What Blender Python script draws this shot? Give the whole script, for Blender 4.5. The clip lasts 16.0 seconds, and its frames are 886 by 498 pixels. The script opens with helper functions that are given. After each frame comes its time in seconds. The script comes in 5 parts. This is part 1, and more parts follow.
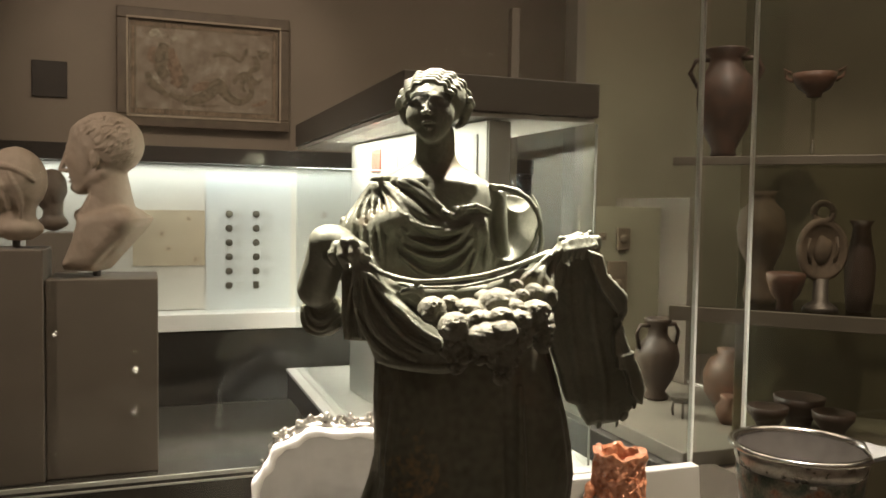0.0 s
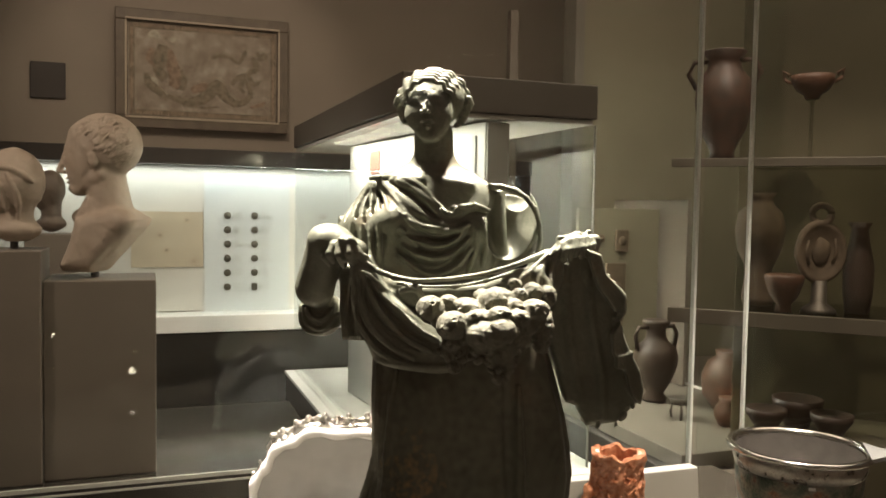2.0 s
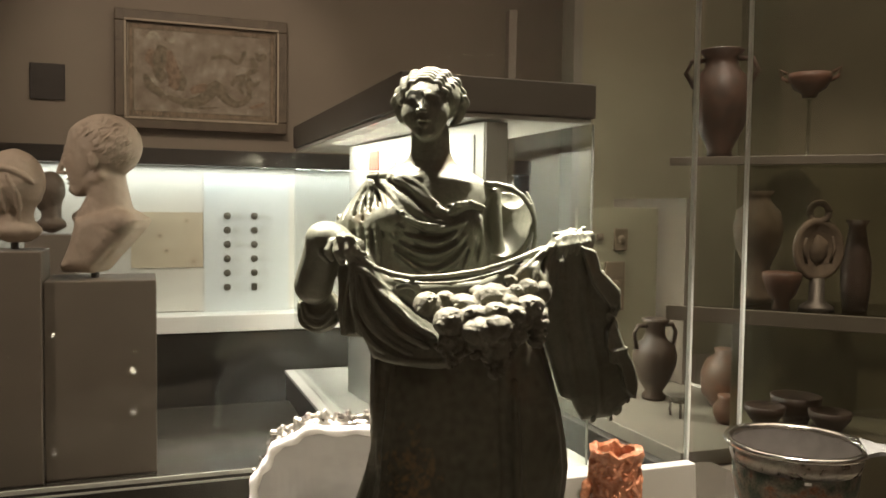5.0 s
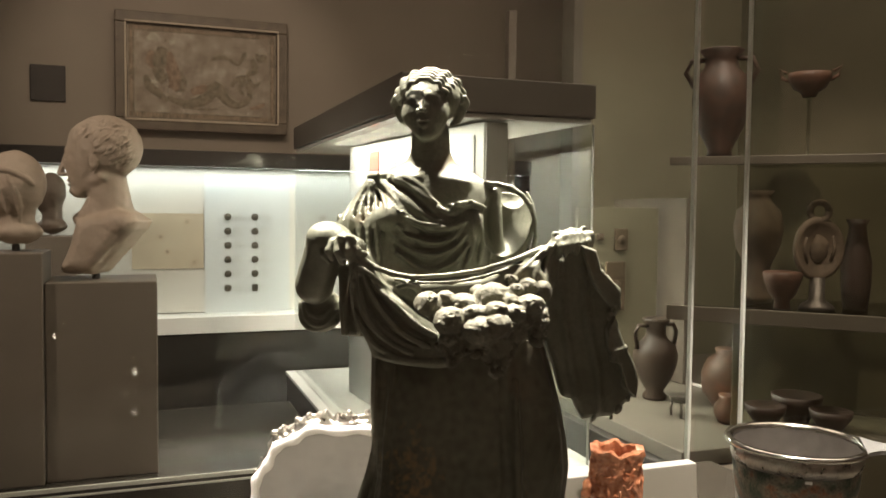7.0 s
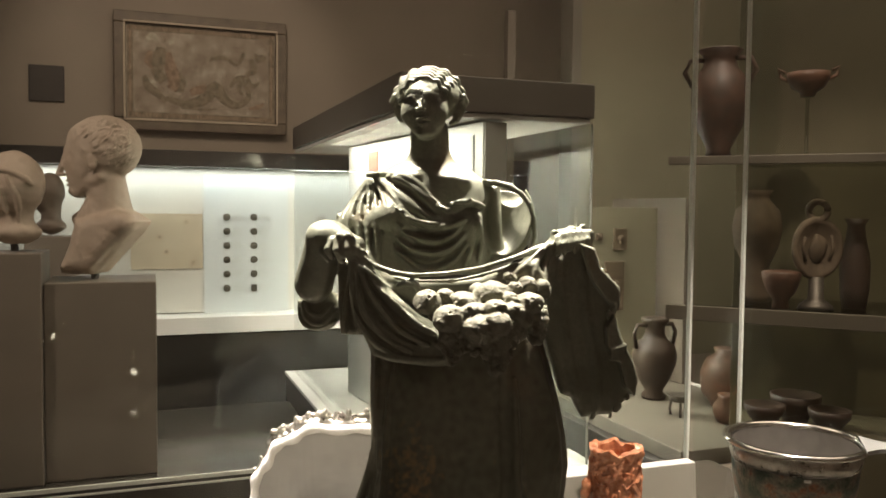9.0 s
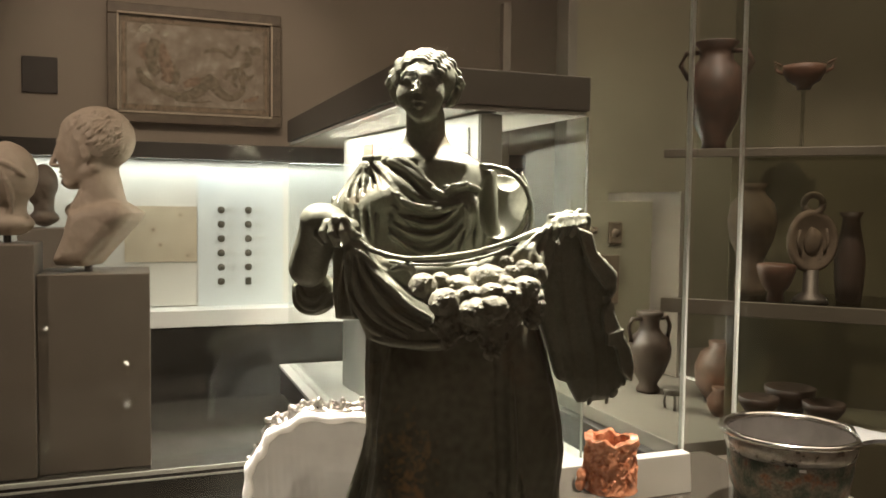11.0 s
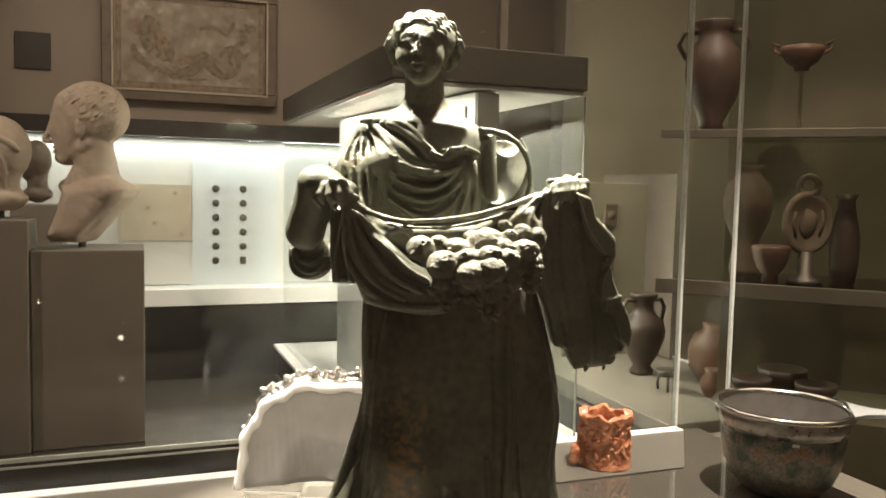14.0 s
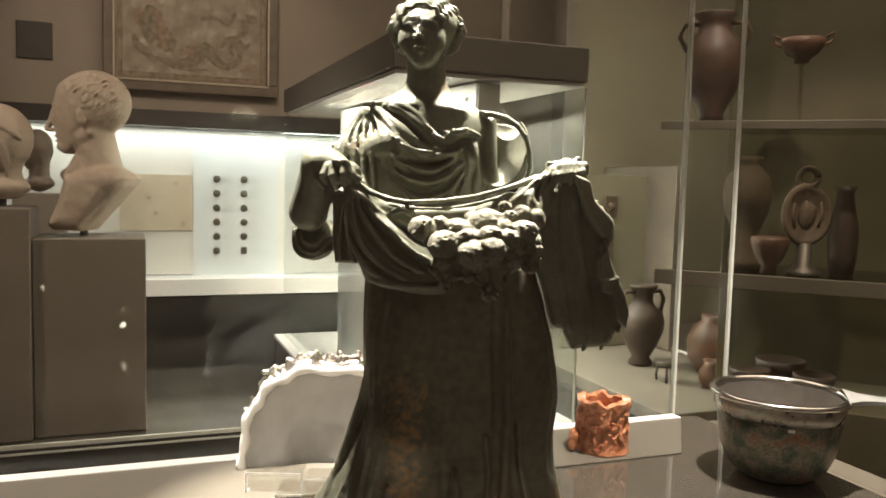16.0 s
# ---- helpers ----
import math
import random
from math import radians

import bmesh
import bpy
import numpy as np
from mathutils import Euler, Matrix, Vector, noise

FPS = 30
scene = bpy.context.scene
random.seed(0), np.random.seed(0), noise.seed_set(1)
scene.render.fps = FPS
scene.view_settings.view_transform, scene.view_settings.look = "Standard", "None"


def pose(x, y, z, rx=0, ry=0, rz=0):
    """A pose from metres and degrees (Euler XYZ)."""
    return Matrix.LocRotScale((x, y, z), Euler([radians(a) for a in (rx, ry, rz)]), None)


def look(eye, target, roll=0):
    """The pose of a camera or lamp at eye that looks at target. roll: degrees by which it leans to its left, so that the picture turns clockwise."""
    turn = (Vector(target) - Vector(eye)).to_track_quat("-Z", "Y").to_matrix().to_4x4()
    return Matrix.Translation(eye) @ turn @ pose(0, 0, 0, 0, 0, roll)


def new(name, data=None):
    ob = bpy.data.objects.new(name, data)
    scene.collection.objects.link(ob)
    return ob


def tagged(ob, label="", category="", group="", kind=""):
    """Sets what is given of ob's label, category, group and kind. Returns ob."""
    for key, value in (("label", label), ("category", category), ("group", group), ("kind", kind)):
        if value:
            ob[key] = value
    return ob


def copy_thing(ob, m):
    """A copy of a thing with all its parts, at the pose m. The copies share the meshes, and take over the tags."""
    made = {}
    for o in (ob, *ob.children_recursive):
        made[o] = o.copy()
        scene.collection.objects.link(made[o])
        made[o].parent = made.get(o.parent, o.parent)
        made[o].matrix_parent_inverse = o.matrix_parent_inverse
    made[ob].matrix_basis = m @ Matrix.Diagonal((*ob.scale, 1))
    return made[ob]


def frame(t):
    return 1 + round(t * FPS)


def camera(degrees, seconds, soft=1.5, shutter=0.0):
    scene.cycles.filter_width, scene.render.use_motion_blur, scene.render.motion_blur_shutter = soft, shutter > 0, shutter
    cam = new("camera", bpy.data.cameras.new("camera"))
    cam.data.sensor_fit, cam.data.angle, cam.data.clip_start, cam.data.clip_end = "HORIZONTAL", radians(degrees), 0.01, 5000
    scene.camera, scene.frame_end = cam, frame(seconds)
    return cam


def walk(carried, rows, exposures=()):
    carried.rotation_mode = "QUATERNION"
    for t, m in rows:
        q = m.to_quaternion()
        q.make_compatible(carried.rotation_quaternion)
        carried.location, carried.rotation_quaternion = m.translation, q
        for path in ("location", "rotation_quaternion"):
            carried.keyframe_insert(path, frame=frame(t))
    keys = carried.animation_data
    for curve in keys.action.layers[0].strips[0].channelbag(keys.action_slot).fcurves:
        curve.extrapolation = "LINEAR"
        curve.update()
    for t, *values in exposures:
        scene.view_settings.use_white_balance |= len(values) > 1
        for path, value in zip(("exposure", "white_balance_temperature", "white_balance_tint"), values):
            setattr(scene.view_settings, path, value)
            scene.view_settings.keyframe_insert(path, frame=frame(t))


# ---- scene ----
# camera: x, y, z, yaw, pitch, roll
EYES = [
    (0.0, 0.0, 0.0, 1.45, -20.0, -3.0, 0.9), (0.5, 0.0022, 0.0005, 1.4500, -20.02, -2.98, 0.90),
    (1.0, 0.0010, 0.0004, 1.4486, -20.1, -2.91, 0.95), (1.5, 0.0007, 0.0011, 1.4482, -20.11, -2.84, 0.975),
    (2.0, 0.0005, 0.0010, 1.4478, -20.1, -2.84, 0.97), (2.5, 0.0006, -0.0012, 1.4472, -20.12, -2.85, 0.905),
    (3.0, 0.0, -0.0060, 1.4475, -20.09, -2.88, 0.85), (3.5, -0.0009, -0.0075, 1.4478, -20.095, -2.91, 0.79),
    (4.0, 0.0, -0.0072, 1.4474, -20.1, -2.86, 0.80), (6.5, -0.0003, -0.0083, 1.4453, -20.09, -2.85, 0.62),
    (7.0, -0.0006, -0.0090, 1.4457, -20.07, -2.81, 0.595), (7.5, -0.0018, -0.0085, 1.4462, -20.08, -2.77, 0.59),
    (8.0, -0.0012, -0.0098, 1.4452, -20.11, -2.80, 0.60), (8.5, -0.0006, -0.0103, 1.4449, -20.11, -2.82, 0.575),
    (9.0, -0.0010, -0.0097, 1.4444, -20.14, -2.79, 0.55), (11.5, 0.0003, -0.0024, 1.4326, -20.645, -3.34, 0.865),
    (12.0, -0.0008, 0.0002, 1.4292, -20.73, -3.61, 1.08), (12.5, -0.0018, 0.0015, 1.4264, -20.765, -3.84, 1.18),
    (13.0, -0.0010, 0.0018, 1.4248, -20.84, -3.95, 1.20), (13.5, -0.0010, -0.0003, 1.4233, -20.885, -4.06, 1.18),
    (14.0, -0.0010, -0.0015, 1.4214, -20.91, -4.24, 1.24), (14.5, -0.0011, -0.0020, 1.4192, -20.96, -4.31, 1.30),
    (15.0, -0.0018, -0.0040, 1.4164, -20.97, -4.45, 1.385), (15.5, -0.0038, -0.0086, 1.4149, -20.89, -4.60, 1.455),
    (16.0, -0.005, -0.0112, 1.4132, -20.91, -4.72, 1.514)]
cam = camera(57.2, 16.0, soft=1.5)


def eye_pose(x, y, z, yaw, pitch, roll):
    return pose(x, y, z, 90 + pitch, 0, yaw) @ pose(0, 0, 0, 0, 0, roll)


walk(cam, [(t, eye_pose(*e)) for t, *e in EYES], exposures=[(0.0, 0.15), (3.0, 0.22), (9.0, 0.22), (12.5, 0.39), (16.0, 0.45)])

# ---- light ----
world = bpy.data.worlds.new("world")
scene.world = world
world.use_nodes = True
world.node_tree.nodes["Background"].inputs[0].default_value = (1.0, 0.85, 0.68, 1)
world.node_tree.nodes["Background"].inputs[1].default_value = 0.02


def spot(name, eye, target, watts, degrees, size=0.02, colour=(1.0, 0.86, 0.70), blend=0.6):
    data = bpy.data.lights.new(name, "SPOT")
    data.energy, data.spot_size, data.spot_blend, data.shadow_soft_size, data.color = watts, radians(degrees), blend, size, colour
    ob = new(name, data)
    ob.matrix_world = look(eye, target)
    return tagged(ob, kind="structure")


def strip(name, m, sx, sy, watts, colour=(1.0, 0.95, 0.88), spread=180):
    data = bpy.data.lights.new(name, "AREA")
    data.shape, data.size, data.size_y, data.energy, data.color = "RECTANGLE", sx, sy, watts, colour
    data.spread = radians(spread)
    ob = new(name, data)
    ob.matrix_world = m
    return tagged(ob, kind="structure")


WARM = (1.0, 0.735, 0.615)
CASE_WHITE = (1.0, 0.85, 0.74)
spot("case_spotlight", (-0.035, 0.765, 2.18), (0.185, 0.58, 1.38), 205.0, 30, 0.03, CASE_WHITE)
spot("case_spotlight", (0.53, 0.665, 2.18), (0.225, 0.57, 1.38), 200.0, 30, 0.03, CASE_WHITE)
spot("case_spotlight", (0.235, 0.672, 2.18), (0.205, 0.58, 1.36), 40.0, 34, 0.03, CASE_WHITE)
spot("case_spotlight", (0.02, 0.98, 2.18), (0.20, 0.86, 1.12), 265.0, 26, 0.010, CASE_WHITE)
# extra spot, added to brighten the left part of the deck
spot("case_spotlight", (-0.35, 0.60, 2.18), (-0.20, 0.95, 1.03), 78.0, 52, 0.010, CASE_WHITE)
spot("case_spotlight", (0.74, 0.74, 2.18), (0.72, 0.88, 1.05), 95.0, 40, 0.010, CASE_WHITE)
spot("gallery_spotlight", (-2.0, 1.7, 2.9), (-0.2, 2.74, 1.5), 120.0, 38, 0.03, WARM)
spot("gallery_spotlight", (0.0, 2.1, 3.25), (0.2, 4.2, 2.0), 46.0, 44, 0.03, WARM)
# added with no known source, to brighten the pottery cabinet
spot("gallery_spotlight", (1.0, 0.7, 3.2), (1.72, 1.66, 1.2), 90.0, 32, 0.03, WARM)
strip("wall_case_lamp", pose(0.2, 3.93, 1.626, 0, 0, 0), 3.0, 0.03, 6.8, (1.0, 0.925, 0.90))
strip("vitrine_lamp", pose(0.735, 2.7, 1.700, 0, 0, 0), 0.10, 1.1, 11.0, (1.0, 0.87, 0.76))
# second strip, added out of sight behind the partition to brighten the far half
strip("vitrine_lamp", pose(1.0, 2.85, 1.700, 0, 0, 0), 0.04, 0.9, 30.0, (1.0, 0.87, 0.76), 160)
# unseen fill, added to lift the dark amphora corner
strip("amphora_fill", pose(2.1, 2.35, 2.29, 0, 0, 0), 1.2, 0.12, 5.0, (1.0, 0.86, 0.72))
# unseen fill on the south wall, added so the front pane mirrors a veil
strip("rear_wall_fill", look((0.9, -1.5, 3.25), (0.9, -2.6, 1.5)), 4.0, 0.3, 22.0, WARM)
# broad unseen panel, added as general fill for the room
strip("ceiling_fill", pose(1.2, 1.5, 3.29, 0, 0, 0), 3.0, 2.4, 40.0, (1.0, 0.735, 0.585))

# ---- materials ----
def node_material(name, base, rough=0.5, metal=0.0, vary=0.15, scale=20.0, fine=200.0, bump=0.1, other=None, spec=0.5, third=None, coat=0.0):
    """A surface with stains at one scale, grain at another and fine relief."""
    m = bpy.data.materials.new(name)
    m.use_nodes = True
    nt = m.node_tree
    n, l = nt.nodes, nt.links
    b = n["Principled BSDF"]
    co = n.new("ShaderNodeTexCoord")
    n1 = n.new("ShaderNodeTexNoise"); n1.inputs["Scale"].default_value = scale; n1.inputs["Detail"].default_value = 5
    n2 = n.new("ShaderNodeTexNoise"); n2.inputs["Scale"].default_value = fine; n2.inputs["Detail"].default_value = 3
    l.new(co.outputs["Object"], n1.inputs["Vector"]); l.new(co.outputs["Object"], n2.inputs["Vector"])
    ramp = n.new("ShaderNodeValToRGB")
    ramp.color_ramp.elements[0].position, ramp.color_ramp.elements[1].position = 0.36, 0.57
    dark = other or tuple(c * (1 - vary) for c in base)
    ramp.color_ramp.elements[0].color = (*dark, 1)
    ramp.color_ramp.elements[1].color = (*base, 1)
    if third:
        e = ramp.color_ramp.elements.new(0.66)
        e.color = (*third, 1)
    l.new(n1.outputs["Fac"], ramp.inputs["Fac"])
    mix = n.new("ShaderNodeMix"); mix.data_type = "RGBA"; mix.blend_type = "MULTIPLY"; mix.inputs[0].default_value = min(1.0, vary * 1.5)
    l.new(ramp.outputs["Color"], mix.inputs[6])
    l.new(n2.outputs["Fac"], mix.inputs[7])
    gain = n.new("ShaderNodeMix"); gain.data_type = "RGBA"; gain.blend_type = "MULTIPLY"; gain.inputs[0].default_value = 1.0
    g = 1 + 0.5 * min(1.0, vary * 1.5)
    gain.inputs[7].default_value = (g, g, g, 1)
    l.new(mix.outputs[2], gain.inputs[6])
    l.new(gain.outputs[2], b.inputs["Base Color"])
    mr = n.new("ShaderNodeMapRange"); mr.inputs[3].default_value = max(0.0, rough - 0.08); mr.inputs[4].default_value = min(1.0, rough + 0.1)
    l.new(n1.outputs["Fac"], mr.inputs[0]); l.new(mr.outputs[0], b.inputs["Roughness"])
    b.inputs["Metallic"].default_value = metal
    b.inputs["Specular IOR Level"].default_value = spec
    b.inputs["Coat Weight"].default_value = coat
    if bump:
        bn = n.new("ShaderNodeBump"); bn.inputs["Strength"].default_value = bump; bn.inputs["Distance"].default_value = 0.002
        l.new(n2.outputs["Fac"], bn.inputs["Height"]); l.new(bn.outputs["Normal"], b.inputs["Normal"])
    return m


def glass_material(name, tint=(0.96, 0.985, 0.97), ior=1.45, gain=1.0):
    """Thin clear glass: it lets light straight through and mirrors by its Fresnel share."""
    m = bpy.data.materials.new(name)
    m.use_nodes = True
    n, l = m.node_tree.nodes, m.node_tree.links
    n.remove(n["Principled BSDF"])
    tr = n.new("ShaderNodeBsdfTransparent"); tr.inputs[0].default_value = (*tint, 1)
    gl = n.new("ShaderNodeBsdfGlossy"); gl.inputs["Roughness"].default_value = 0.0
    lw = n.new("ShaderNodeLayerWeight"); lw.inputs["Blend"].default_value = 0.5
    pw = n.new("ShaderNodeMath"); pw.operation = "POWER"; pw.inputs[1].default_value = 5.0
    fr = n.new("ShaderNodeMath"); fr.operation = "MULTIPLY_ADD"; fr.inputs[1].default_value = 0.9; fr.inputs[2].default_value = 0.035 * gain
    l.new(lw.outputs["Facing"], pw.inputs[0]); l.new(pw.outputs[0], fr.inputs[0])
    mx = n.new("ShaderNodeMixShader")
    l.new(fr.outputs[0], mx.inputs[0]); l.new(tr.outputs[0], mx.inputs[1]); l.new(gl.outputs[0], mx.inputs[2])
    l.new(mx.outputs[0], n["Material Output"].inputs["Surface"])
    return m


def glow_material(name, colour, strength):
    m = bpy.data.materials.new(name)
    m.use_nodes = True
    b = m.node_tree.nodes["Principled BSDF"]
    b.inputs["Base Color"].default_value = (*colour, 1)
    b.inputs["Emission Color"].default_value = (*colour, 1)
    b.inputs["Emission Strength"].default_value = strength
    return m


WALL = node_material("taupe_wall_paint", (0.36, 0.30, 0.24), 0.8, vary=0.08, scale=3, fine=300, bump=0.15)
OLIVE = node_material("olive_wall_paint", (0.238, 0.218, 0.152), 0.8, vary=0.08, scale=3, fine=300, bump=0.15)
CEIL = node_material("dark_ceiling_paint", (0.12, 0.11, 0.09), 0.85, vary=0.1, scale=3)
FLOOR = node_material("grey_stone_floor", (0.22, 0.20, 0.17), 0.25, vary=0.2, scale=6, fine=120, bump=0.05)
BRONZE = node_material("patinated_bronze", (0.198, 0.205, 0.158), 0.46, 0.22, vary=0.4, scale=26, fine=420, bump=0.14, other=(0.130, 0.136, 0.100), third=(0.190, 0.168, 0.115), spec=0.45)
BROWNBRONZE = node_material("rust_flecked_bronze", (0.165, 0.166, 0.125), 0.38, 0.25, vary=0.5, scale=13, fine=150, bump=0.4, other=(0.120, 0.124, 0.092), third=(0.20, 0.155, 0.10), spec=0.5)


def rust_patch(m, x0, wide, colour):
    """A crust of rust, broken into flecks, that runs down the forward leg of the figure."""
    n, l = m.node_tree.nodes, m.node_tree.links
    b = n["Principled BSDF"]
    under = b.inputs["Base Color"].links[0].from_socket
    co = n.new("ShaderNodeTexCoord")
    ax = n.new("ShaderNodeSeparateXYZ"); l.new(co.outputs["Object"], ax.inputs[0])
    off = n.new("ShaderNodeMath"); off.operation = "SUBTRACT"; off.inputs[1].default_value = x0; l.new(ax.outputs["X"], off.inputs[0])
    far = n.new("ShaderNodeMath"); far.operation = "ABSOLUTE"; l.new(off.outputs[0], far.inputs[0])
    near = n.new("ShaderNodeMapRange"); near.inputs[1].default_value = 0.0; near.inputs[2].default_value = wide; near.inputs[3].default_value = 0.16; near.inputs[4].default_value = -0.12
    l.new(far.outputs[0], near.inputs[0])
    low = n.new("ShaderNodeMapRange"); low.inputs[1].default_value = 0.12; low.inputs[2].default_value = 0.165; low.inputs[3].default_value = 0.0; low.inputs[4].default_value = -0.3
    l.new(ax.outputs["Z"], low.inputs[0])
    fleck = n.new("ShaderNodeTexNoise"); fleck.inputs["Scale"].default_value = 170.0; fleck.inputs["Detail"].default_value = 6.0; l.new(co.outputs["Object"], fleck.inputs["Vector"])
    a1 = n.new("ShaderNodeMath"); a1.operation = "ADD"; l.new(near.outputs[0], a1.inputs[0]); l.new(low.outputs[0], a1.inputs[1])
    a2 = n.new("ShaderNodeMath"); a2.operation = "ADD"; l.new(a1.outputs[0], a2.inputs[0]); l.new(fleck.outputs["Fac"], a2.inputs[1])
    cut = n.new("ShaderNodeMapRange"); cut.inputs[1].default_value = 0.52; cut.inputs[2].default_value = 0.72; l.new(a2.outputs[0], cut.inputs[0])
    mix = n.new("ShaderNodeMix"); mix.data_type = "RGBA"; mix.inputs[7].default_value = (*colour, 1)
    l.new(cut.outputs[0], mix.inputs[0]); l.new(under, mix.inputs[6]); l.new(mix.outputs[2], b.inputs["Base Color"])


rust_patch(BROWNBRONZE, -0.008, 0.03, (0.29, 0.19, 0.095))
CRUST = node_material("earth_crusted_bronze", (0.15, 0.146, 0.106), 0.7, 0.0, vary=0.5, scale=120, fine=600, bump=0.6, other=(0.10, 0.095, 0.066))
MARBLE = node_material("weathered_marble", (0.44, 0.36, 0.285), 0.6, vary=0.3, scale=14, fine=160, bump=0.35, other=(0.38, 0.30, 0.23))
DARKMARBLE = node_material("dark_basalt", (0.13, 0.10, 0.075), 0.5, vary=0.3, scale=14, fine=160, bump=0.3)
PLINTH = node_material("taupe_pedestal_paint", (0.175, 0.148, 0.118), 0.6, vary=0.1, scale=9, fine=500, bump=0.08)
DECK = node_material("grey_lacquered_deck", (0.095, 0.085, 0.07), 0.06, vary=0.08, scale=8, fine=400, bump=0.0, coat=0.5)
WHITE = node_material("white_lacquer", (0.8, 0.79, 0.76), 0.45, vary=0.05, scale=8, fine=300, bump=0.05)
BOARD = node_material("pale_grey_board", (0.70, 0.72, 0.74), 0.7, vary=0.06, scale=4, fine=300, bump=0.05)
CHARCOAL = node_material("charcoal_metal", (0.042, 0.038, 0.033), 0.5, vary=0.15, scale=8)
PANELWHITE = node_material("warm_white_panel", (0.74, 0.70, 0.65), 0.6, vary=0.06, scale=4, fine=300, bump=0.05)
BLACKSTONE = node_material("polished_black_stone", (0.028, 0.027, 0.024), 0.14, vary=0.25, scale=9, fine=120, bump=0.02)
GLOSSDARK = node_material("glossy_dark_lacquer", (0.05, 0.047, 0.04), 0.12, vary=0.15, scale=8, fine=300, bump=0.0)
GLASS = glass_material("clear_glass")
DIMGLASS = glass_material("coated_glass", (0.95, 0.965, 0.95), gain=0.4)
BAND = node_material("pale_satin_band", (0.145, 0.131, 0.109), 0.3, vary=0.08, scale=8, fine=300, bump=0.03)
STONEDECK = node_material("mid_grey_deck", (0.185, 0.168, 0.138), 0.5, vary=0.1, scale=8, fine=300, bump=0.05)
EDGE = node_material("polished_glass_edge", (0.75, 0.76, 0.70), 0.15, vary=0.1, scale=30, bump=0.02)
MOSAIC_STONE = node_material("mosaic_ground", (0.46, 0.385, 0.30), 0.7, vary=0.4, scale=16, fine=260, bump=0.4, other=(0.33, 0.265, 0.20), third=(0.56, 0.48, 0.385))
FRAMEWOOD = node_material("brown_frame", (0.20, 0.155, 0.11), 0.5, vary=0.3, scale=20, fine=200)
SILVER = node_material("worn_silver", (0.55, 0.52, 0.47), 0.28, 0.9, vary=0.35, scale=60, fine=500, bump=0.2, other=(0.32, 0.29, 0.25))
SILVERWHITE = node_material("frosted_white_silver", (0.44, 0.44, 0.43), 0.45, 0.3, vary=0.12, scale=50, fine=500, bump=0.2)
LINING = node_material("dull_silver_lining", (0.20, 0.18, 0.16), 0.55, 0.3, vary=0.2, scale=50, fine=400, bump=0.15)
AMBER = node_material("orange_amber", (0.70, 0.30, 0.16), 0.2, vary=0.35, scale=90, fine=500, bump=0.2, other=(0.42, 0.13, 0.055), coat=0.6)
ENAMEL = node_material("worn_enamel", (0.34, 0.295, 0.23), 0.33, 0.5, vary=0.6, scale=48, fine=300, bump=0.4, other=(0.11, 0.15, 0.11), third=(0.38, 0.20, 0.12))
TERRACOTTA = node_material("terracotta", (0.125, 0.062, 0.037), 0.5, vary=0.4, scale=40, fine=300, bump=0.3, other=(0.09, 0.05, 0.03))
DARKCLAY = node_material("dark_red_clay", (0.052, 0.036, 0.024), 0.5, vary=0.4, scale=40, fine=300, bump=0.3, other=(0.055, 0.034, 0.022))
DIMCLAY = node_material("dim_red_clay", (0.085, 0.05, 0.034), 0.45, vary=0.4, scale=30, fine=260, bump=0.3, other=(0.05, 0.036, 0.026))
CLAY = node_material("pale_clay", (0.15, 0.112, 0.072), 0.7, vary=0.35, scale=40, fine=300, bump=0.3)
PARCHMENT = node_material("tan_map_sheet", (0.60, 0.50, 0.38), 0.8, vary=0.12, scale=12, fine=200, bump=0.1)
COIN = node_material("dark_bronze_coin", (0.16, 0.145, 0.12), 0.4, 0.6, vary=0.4, scale=150, fine=500, bump=0.4)
SOFFIT = node_material("pale_grey_soffit", (0.52, 0.50, 0.46), 0.5, vary=0.08, scale=6, fine=300, bump=0.05)
CANOPY = node_material("brown_grey_canopy_paint", (0.105, 0.096, 0.08), 0.55, vary=0.12, scale=6, fine=300, bump=0.08)
DIMEDGE = node_material("dull_glass_edge", (0.34, 0.33, 0.29), 0.3, vary=0.1, scale=30)
CABINET = node_material("dark_brown_cabinet", (0.128, 0.115, 0.07), 0.45, vary=0.2, scale=6, fine=200, bump=0.05)
CLAYLIP = node_material("dull_taupe_shelf_edge", (0.14, 0.125, 0.095), 0.5, vary=0.2, scale=8, fine=200, bump=0.05)
SHELFGLASS = glass_material("smoky_shelf_glass", (0.75, 0.76, 0.70))
ACRYLIC = glass_material("clear_acrylic", (0.93, 0.93, 0.91), gain=3.0)
SILVERBRIGHT = node_material("bright_silver", (0.78, 0.75, 0.70), 0.18, 1.0, vary=0.15, scale=60, fine=400, bump=0.05)
SILVERRIM = node_material("bright_satin_silver", (0.86, 0.85, 0.82), 0.35, 0.2, vary=0.05, scale=60, fine=400, bump=0.1)
TIP = glow_material("glint_glow", (1.0, 0.86, 0.66), 15.0)
RED = node_material("faded_red_print", (0.62, 0.22, 0.17), 0.7, vary=0.1)
INK = node_material("grey_print", (0.62, 0.62, 0.61), 0.8, vary=0.1, bump=0.0)


# ---- mesh helpers ----
def part(name, bm, material, parent=None, label="", smooth=False, m=None):
    me = bpy.data.meshes.new(name)
    bm.to_mesh(me)
    bm.free()
    me.materials.append(material)
    if smooth:
        me.shade_smooth()
    ob = new(name, me)
    if parent is not None:
        ob.parent = parent
    if m is not None:
        ob.matrix_basis = m
    if label:
        ob["label"] = label
    return ob


